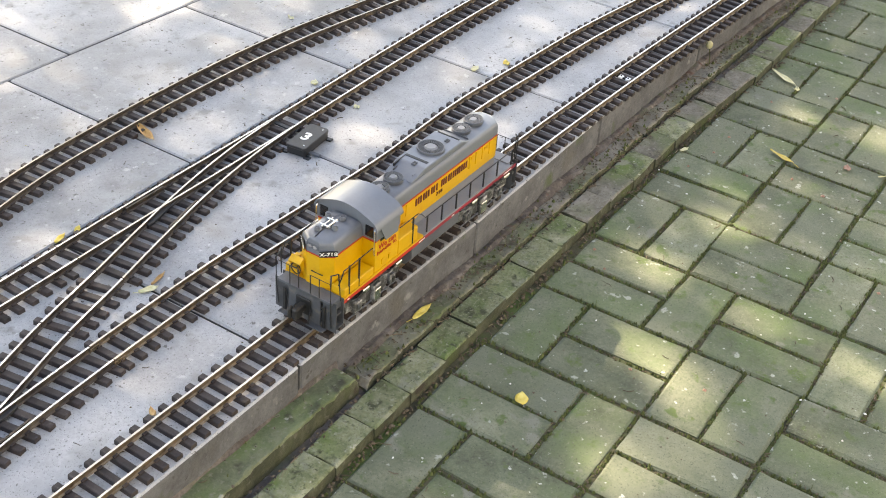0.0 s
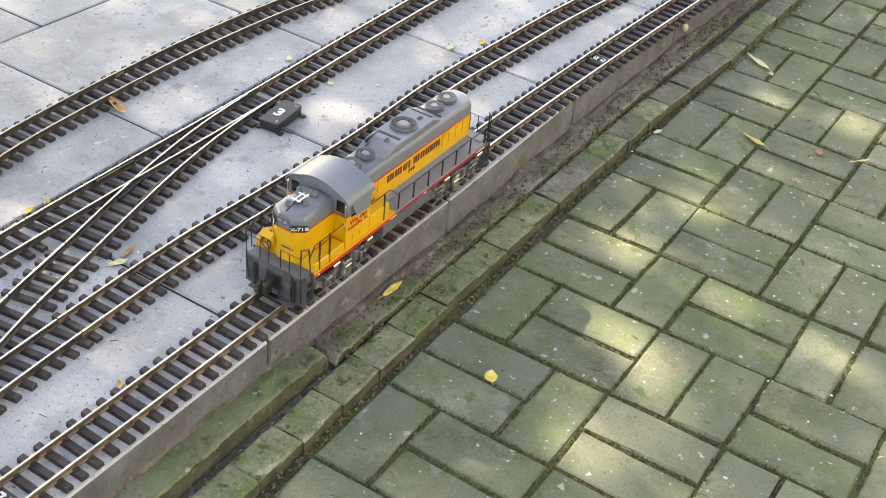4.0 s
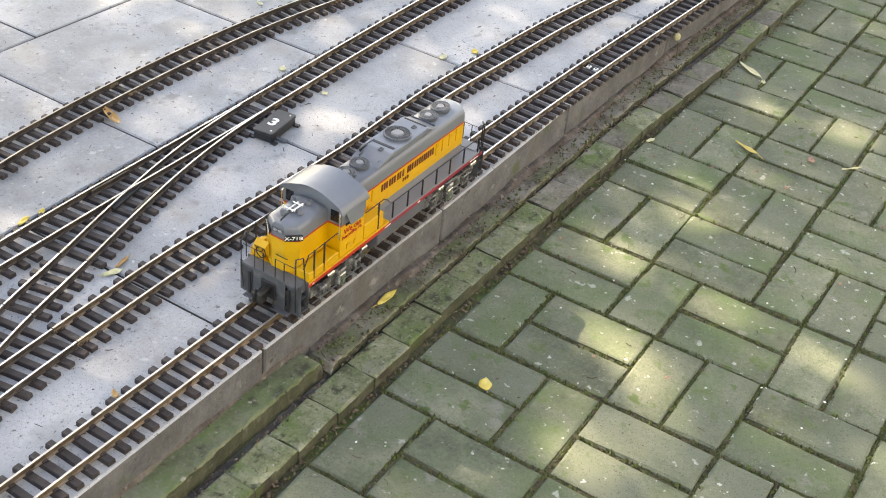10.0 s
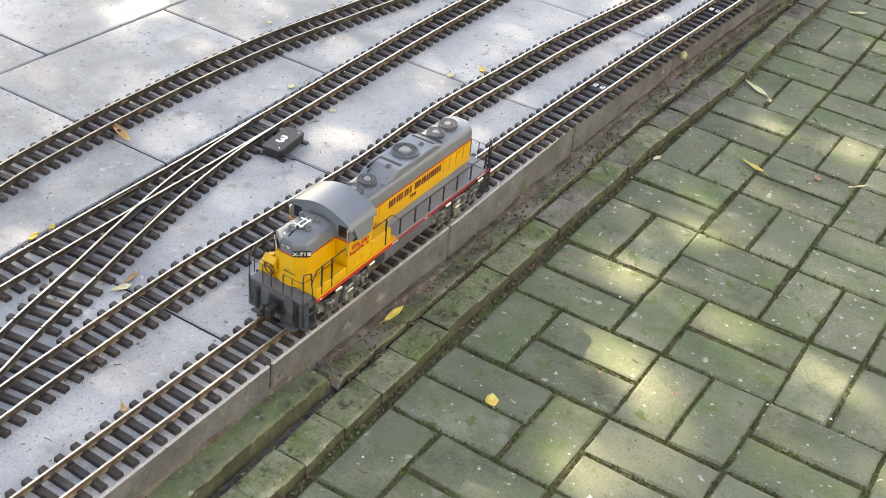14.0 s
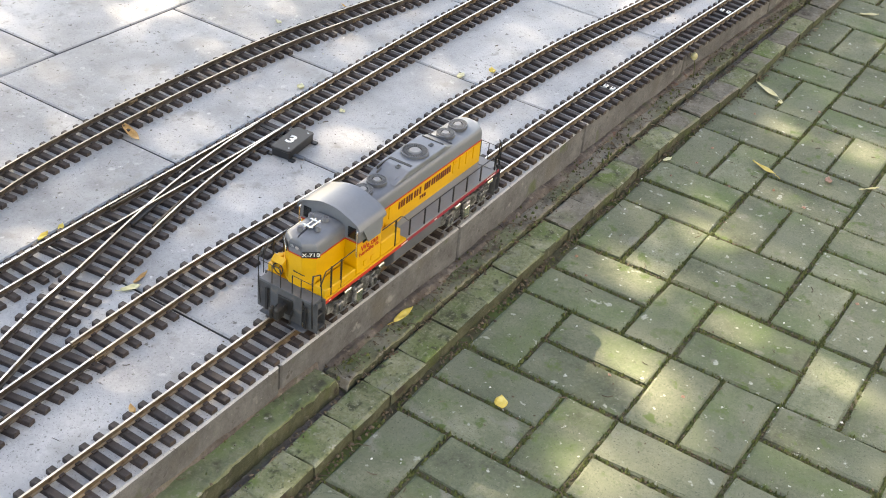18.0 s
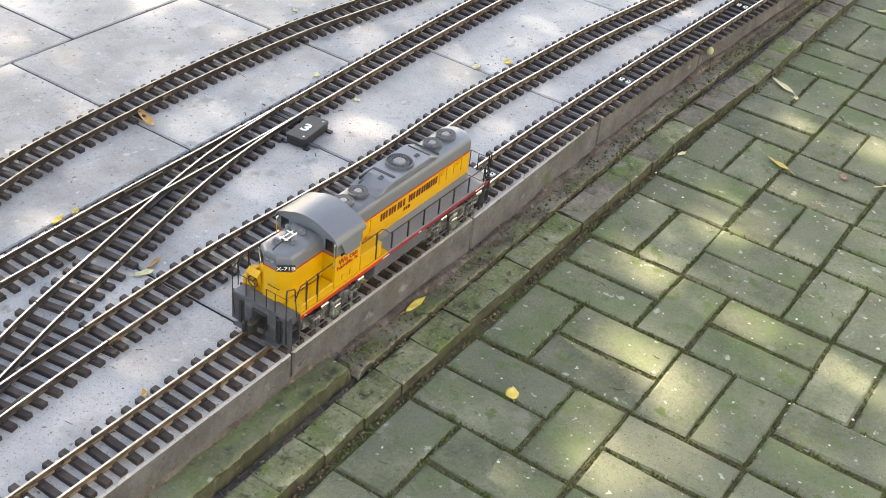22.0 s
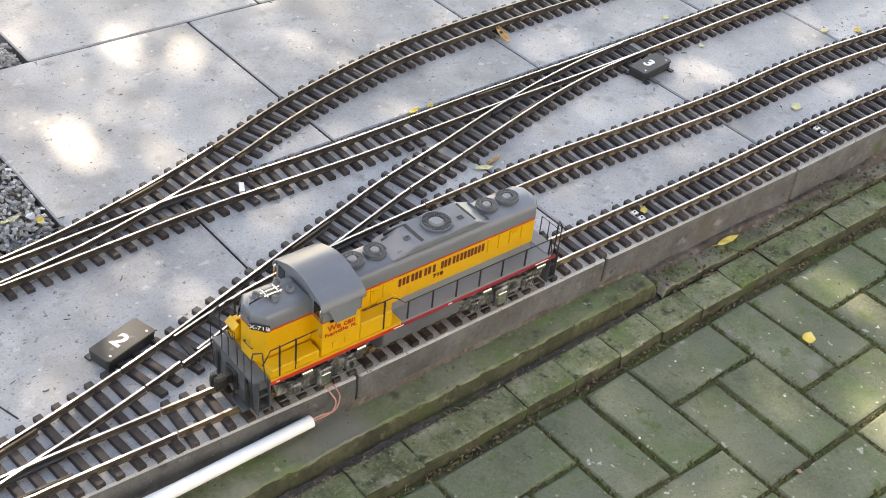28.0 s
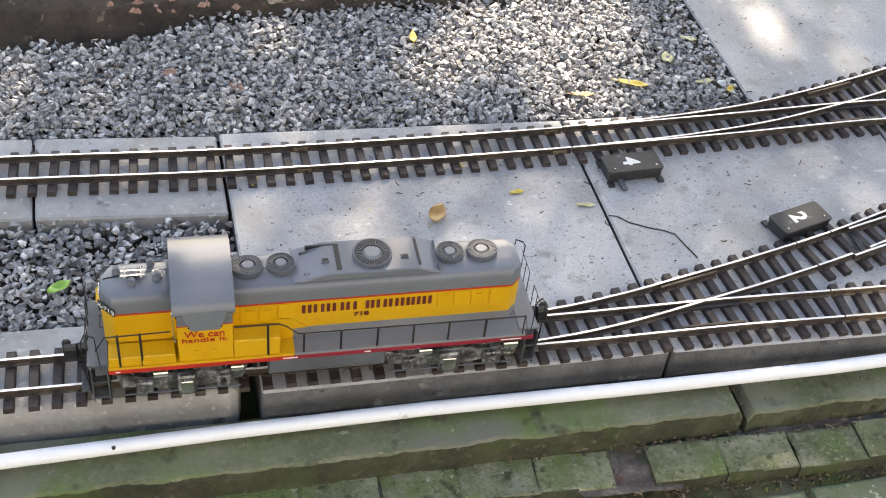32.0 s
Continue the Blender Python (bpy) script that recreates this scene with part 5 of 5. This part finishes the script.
# crown gaps cut to place sun patches on the ground (x, y, half-widths)
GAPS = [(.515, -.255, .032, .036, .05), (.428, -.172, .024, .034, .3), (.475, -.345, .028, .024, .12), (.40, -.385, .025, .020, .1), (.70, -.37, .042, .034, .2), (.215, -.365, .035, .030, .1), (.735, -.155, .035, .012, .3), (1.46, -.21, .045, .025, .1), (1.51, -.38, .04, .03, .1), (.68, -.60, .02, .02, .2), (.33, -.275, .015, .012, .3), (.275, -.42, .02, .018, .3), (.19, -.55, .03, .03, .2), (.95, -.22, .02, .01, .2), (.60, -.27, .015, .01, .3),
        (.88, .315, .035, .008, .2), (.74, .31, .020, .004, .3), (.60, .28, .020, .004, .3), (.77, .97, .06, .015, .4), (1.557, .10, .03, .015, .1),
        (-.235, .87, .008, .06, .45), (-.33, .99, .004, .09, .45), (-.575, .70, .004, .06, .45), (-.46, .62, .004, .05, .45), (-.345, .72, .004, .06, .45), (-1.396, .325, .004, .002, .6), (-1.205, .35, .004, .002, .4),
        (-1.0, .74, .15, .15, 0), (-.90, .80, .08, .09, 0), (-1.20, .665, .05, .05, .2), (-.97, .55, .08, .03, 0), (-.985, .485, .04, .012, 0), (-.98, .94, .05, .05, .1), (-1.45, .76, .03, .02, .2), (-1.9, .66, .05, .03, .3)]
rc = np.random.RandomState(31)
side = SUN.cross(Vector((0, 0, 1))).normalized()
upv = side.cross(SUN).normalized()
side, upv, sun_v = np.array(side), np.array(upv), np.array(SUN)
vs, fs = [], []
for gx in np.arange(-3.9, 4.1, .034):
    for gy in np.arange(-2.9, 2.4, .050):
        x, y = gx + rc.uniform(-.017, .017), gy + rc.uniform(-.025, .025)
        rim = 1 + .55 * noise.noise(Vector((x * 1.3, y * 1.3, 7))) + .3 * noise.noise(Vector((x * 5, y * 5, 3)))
        # one corner stays open so that sky reflects in the locomotive roof
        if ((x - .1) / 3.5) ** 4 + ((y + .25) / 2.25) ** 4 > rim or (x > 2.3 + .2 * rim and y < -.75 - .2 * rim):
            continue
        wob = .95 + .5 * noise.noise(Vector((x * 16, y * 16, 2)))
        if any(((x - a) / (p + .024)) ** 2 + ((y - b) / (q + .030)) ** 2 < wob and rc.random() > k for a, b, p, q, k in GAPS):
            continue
        # leaves tripled here to shade out a stray bright spot
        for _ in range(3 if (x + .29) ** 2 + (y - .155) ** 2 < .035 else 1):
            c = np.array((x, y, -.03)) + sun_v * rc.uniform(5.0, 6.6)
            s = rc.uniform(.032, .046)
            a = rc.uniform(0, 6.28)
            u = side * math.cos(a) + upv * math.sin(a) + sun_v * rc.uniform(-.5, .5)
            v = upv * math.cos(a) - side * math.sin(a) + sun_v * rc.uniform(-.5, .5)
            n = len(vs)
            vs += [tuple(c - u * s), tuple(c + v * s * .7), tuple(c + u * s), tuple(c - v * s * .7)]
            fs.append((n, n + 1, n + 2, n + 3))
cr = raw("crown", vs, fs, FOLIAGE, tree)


# ---- patio bricks and kerb bricks ----
def brick_mesh(name, lx, ly, h, seed, bev=.0045):
    r = random.Random(seed)
    vs, fs = [], []
    for z, ins in ((-h, 0), (-bev, 0), (-bev * .3, bev * .45), (0, bev * 1.3)):
        for sx, sy in ((-1, -1), (0, -1), (1, -1), (1, 0), (1, 1), (0, 1), (-1, 1), (-1, 0)):
            j = .0017
            vs.append((sx * (lx / 2 - ins) + r.uniform(-j, j), sy * (ly / 2 - ins) + r.uniform(-j, j), z + (r.uniform(-.0006, .0006) if z > -h else 0)))
    for k in range(3):
        for i in range(8):
            a, b = k * 8 + i, k * 8 + (i + 1) % 8
            fs.append((a, b, b + 8, a + 8))
    fs.append(tuple(range(24, 32)))
    me = bpy.data.meshes.new(name)
    me.from_pydata(vs, [], fs)
    me.update()
    return me, vs, fs


patio = tagged(new("brick_patio"), "mossy grey-green concrete bricks laid in a basket weave", "patio", kind="structure")
kerb = tagged(new("kerb_brick_row"), "row of mossy kerb bricks beside the patio", "kerb", kind="structure")
BM = [brick_mesh("brick", .1918, .0922, .05, k, .0040) for k in range(8)]
for me, _, _ in BM:
    me.materials.append(BRICK)
rb = random.Random(77)
H = .0990
Y0 = -.1300
JOINTS = []


def columns():
    xs = [-.067 + .2 * k for k in range(-40, 45)]
    return [(k - 40, x, x + .2) for k, x in enumerate(xs)]


def weave(k):
    """The half-rows of one column: (first half-row, count, long way)."""
    out, h = [], 0
    if k <= 3:
        if k % 2 == 0:
            out.append((0, 1, 'x'))
            h, kind = 1, 'y'
        else:
            out += [(0, 2, 'y'), (2, 1, 'x')]
            h, kind = 3, 'y'
    else:
        kind = 'x' if k % 2 == 0 else 'y'
    while h < 60:
        out.append((h, 2, kind))
        h += 2
        kind = 'y' if kind == 'x' else 'x'
    return out


SHIFT = spline([(-2, 0), (-.7, .002), (-.27, -.002), (.13, .001), (.335, .003), (.53, -.003), (.73, .001), (.93, -.004), (1.12, -.014), (1.32, -.020), (1.55, -.024), (3, -.04)])
far_v, far_f = [], []
for k, xa, xb in columns():
    for h, cnt, way in weave(k):
        ya = Y0 - H * h - .0015 * (h > 2) + SHIFT(xa) * .35
        if cnt == 1 or way == 'x':
            cells = [((xa + xb) / 2 + SHIFT(xa) * .4, ya - H * (i + .5), 0) for i in range(cnt)]
        else:
            cells = [(xa + .05 + .1 * i + SHIFT(xa) * .4, ya - H, 90) for i in range(2)]
        for cx, cy, turn in cells:
            jx, jy, jz, ja = rb.uniform(-.0022, .0022), rb.uniform(-.0022, .0022), rb.uniform(-.0022, .0012), rb.uniform(-.9, .9)
            m = pose(cx + jx, cy + jy, ZP + jz, rb.uniform(-.5, .5), rb.uniform(-.5, .5), turn + ja + rb.choice((0, 180)))
            me, bv, bf = BM[rb.randrange(8)]
            if -1.55 < cx < 2.62 and cy > -1.10:
                o = new("brick", me)
                o.parent = patio
                o.matrix_basis = m
                JOINTS.append((cx, cy, turn))
            elif cy > -3.2 and -4 < cx < 6:
                n = len(far_v)
                far_v += [tuple(m @ Vector(p)) for p in bv]
                far_f += [tuple(i + n for i in q) for q in bf]
tagged(raw("far_bricks", far_v, far_f, BRICK, patio), kind="stuff")

KM = [brick_mesh("brick", .0985, .0570, .05, 100 + k, .0030) for k in range(5)]
KS = [brick_mesh("brick", .0985, .0570, .05, 120 + k, .0030) for k in range(5)]
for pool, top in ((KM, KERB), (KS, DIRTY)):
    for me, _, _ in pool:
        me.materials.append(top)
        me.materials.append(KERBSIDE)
        # sides get the darker colour that holds their shade as well as soil
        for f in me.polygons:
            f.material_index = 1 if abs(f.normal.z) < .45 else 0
for k in range(-10, 16):
    for half in (0, 1):
        x = -.070 + .2 * k + .0500 + half * .0990
        if x < -2.0 or (-1.13 < x < -1.09):
            continue
        if x < -1.1:
            x += .050
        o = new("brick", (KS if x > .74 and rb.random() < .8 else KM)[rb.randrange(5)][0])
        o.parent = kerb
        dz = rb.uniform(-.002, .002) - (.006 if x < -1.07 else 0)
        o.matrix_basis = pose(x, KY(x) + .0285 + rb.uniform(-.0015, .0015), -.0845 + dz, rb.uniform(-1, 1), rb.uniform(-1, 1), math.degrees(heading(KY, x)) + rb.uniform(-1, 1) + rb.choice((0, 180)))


# moss and grass that fill the joints
def in_joint(r):
    cx, cy, turn = JOINTS[r.randrange(len(JOINTS))]
    u = r.uniform(-.5, .5)
    a, b = (u * .2, r.choice((-.5, .5)) * .1) if r.random() < .67 else (r.choice((-.5, .5)) * .2, u * .1)
    if turn:
        a, b = -b, a
    return cx + a + r.gauss(0, .0024), cy + b + r.gauss(0, .0024), ZP - .0052 + abs(r.gauss(0, .0022))


scatter("joint_moss", "moss and crumbs filling the brick joints", "moss", MOSS, tuft, 22000, in_joint, 41)
scatter("joint_crumbs", "dry plant crumbs in the brick joints", "litter", TWIG, lambda r: crumb(r, .0010, .0032) if r.random() < .7 else bit(r, .006, .016), 9500, in_joint, 42)
scatter("joint_grass", "short grass blades growing from the joints", "grass", MOSS, blade, 900, in_joint, 43)


# ---- what moves ----
DRIVE = [(0, .336), (19.5, .336), (20, .3326), (20.5, .3230), (21, .3035), (21.5, .2784), (22, .2486), (22.5, .2198), (23, .1849), (23.5, .1458), (24, .0968), (24.5, .0426), (25, -.0171), (25.5, -.0720),
         (26.5, -.1860), (27.5, -.3120), (28, -.3977), (28.5, -.4930), (29, -.6128), (29.5, -.7381), (30, -.8888), (30.5, -1.0282), (31, -1.1828), (31.5, -1.3244), (32, -1.4796)]


def stand(x):
    """The locomotive on the front track, with both trucks on the line."""
    ya, yb = TRACK1(x - .1725), TRACK1(x + .1725)
    return pose(x + .003, (ya + yb) / 2, .0012, 0, 0, math.degrees(math.atan2(yb - ya, .345)))


def motions():
    walk(loco, [(t, stand(x)) for t, x in DRIVE])
    ts = [0, 19.5] + [19.5 + i * .1 for i in range(1, 81)] + [27.5 + i / 15 for i in range(1, 68)] + [32]
    xs = [float(np.interp(t, [d[0] for d in DRIVE], [d[1] for d in DRIVE])) for t in ts]
    for w, bx in WHEELS:
        walk(w, [(t, pose(bx, 0, .0348, 0, math.degrees((x - .336) / .0176), 0)) for t, x in zip(ts, xs)])


motions()
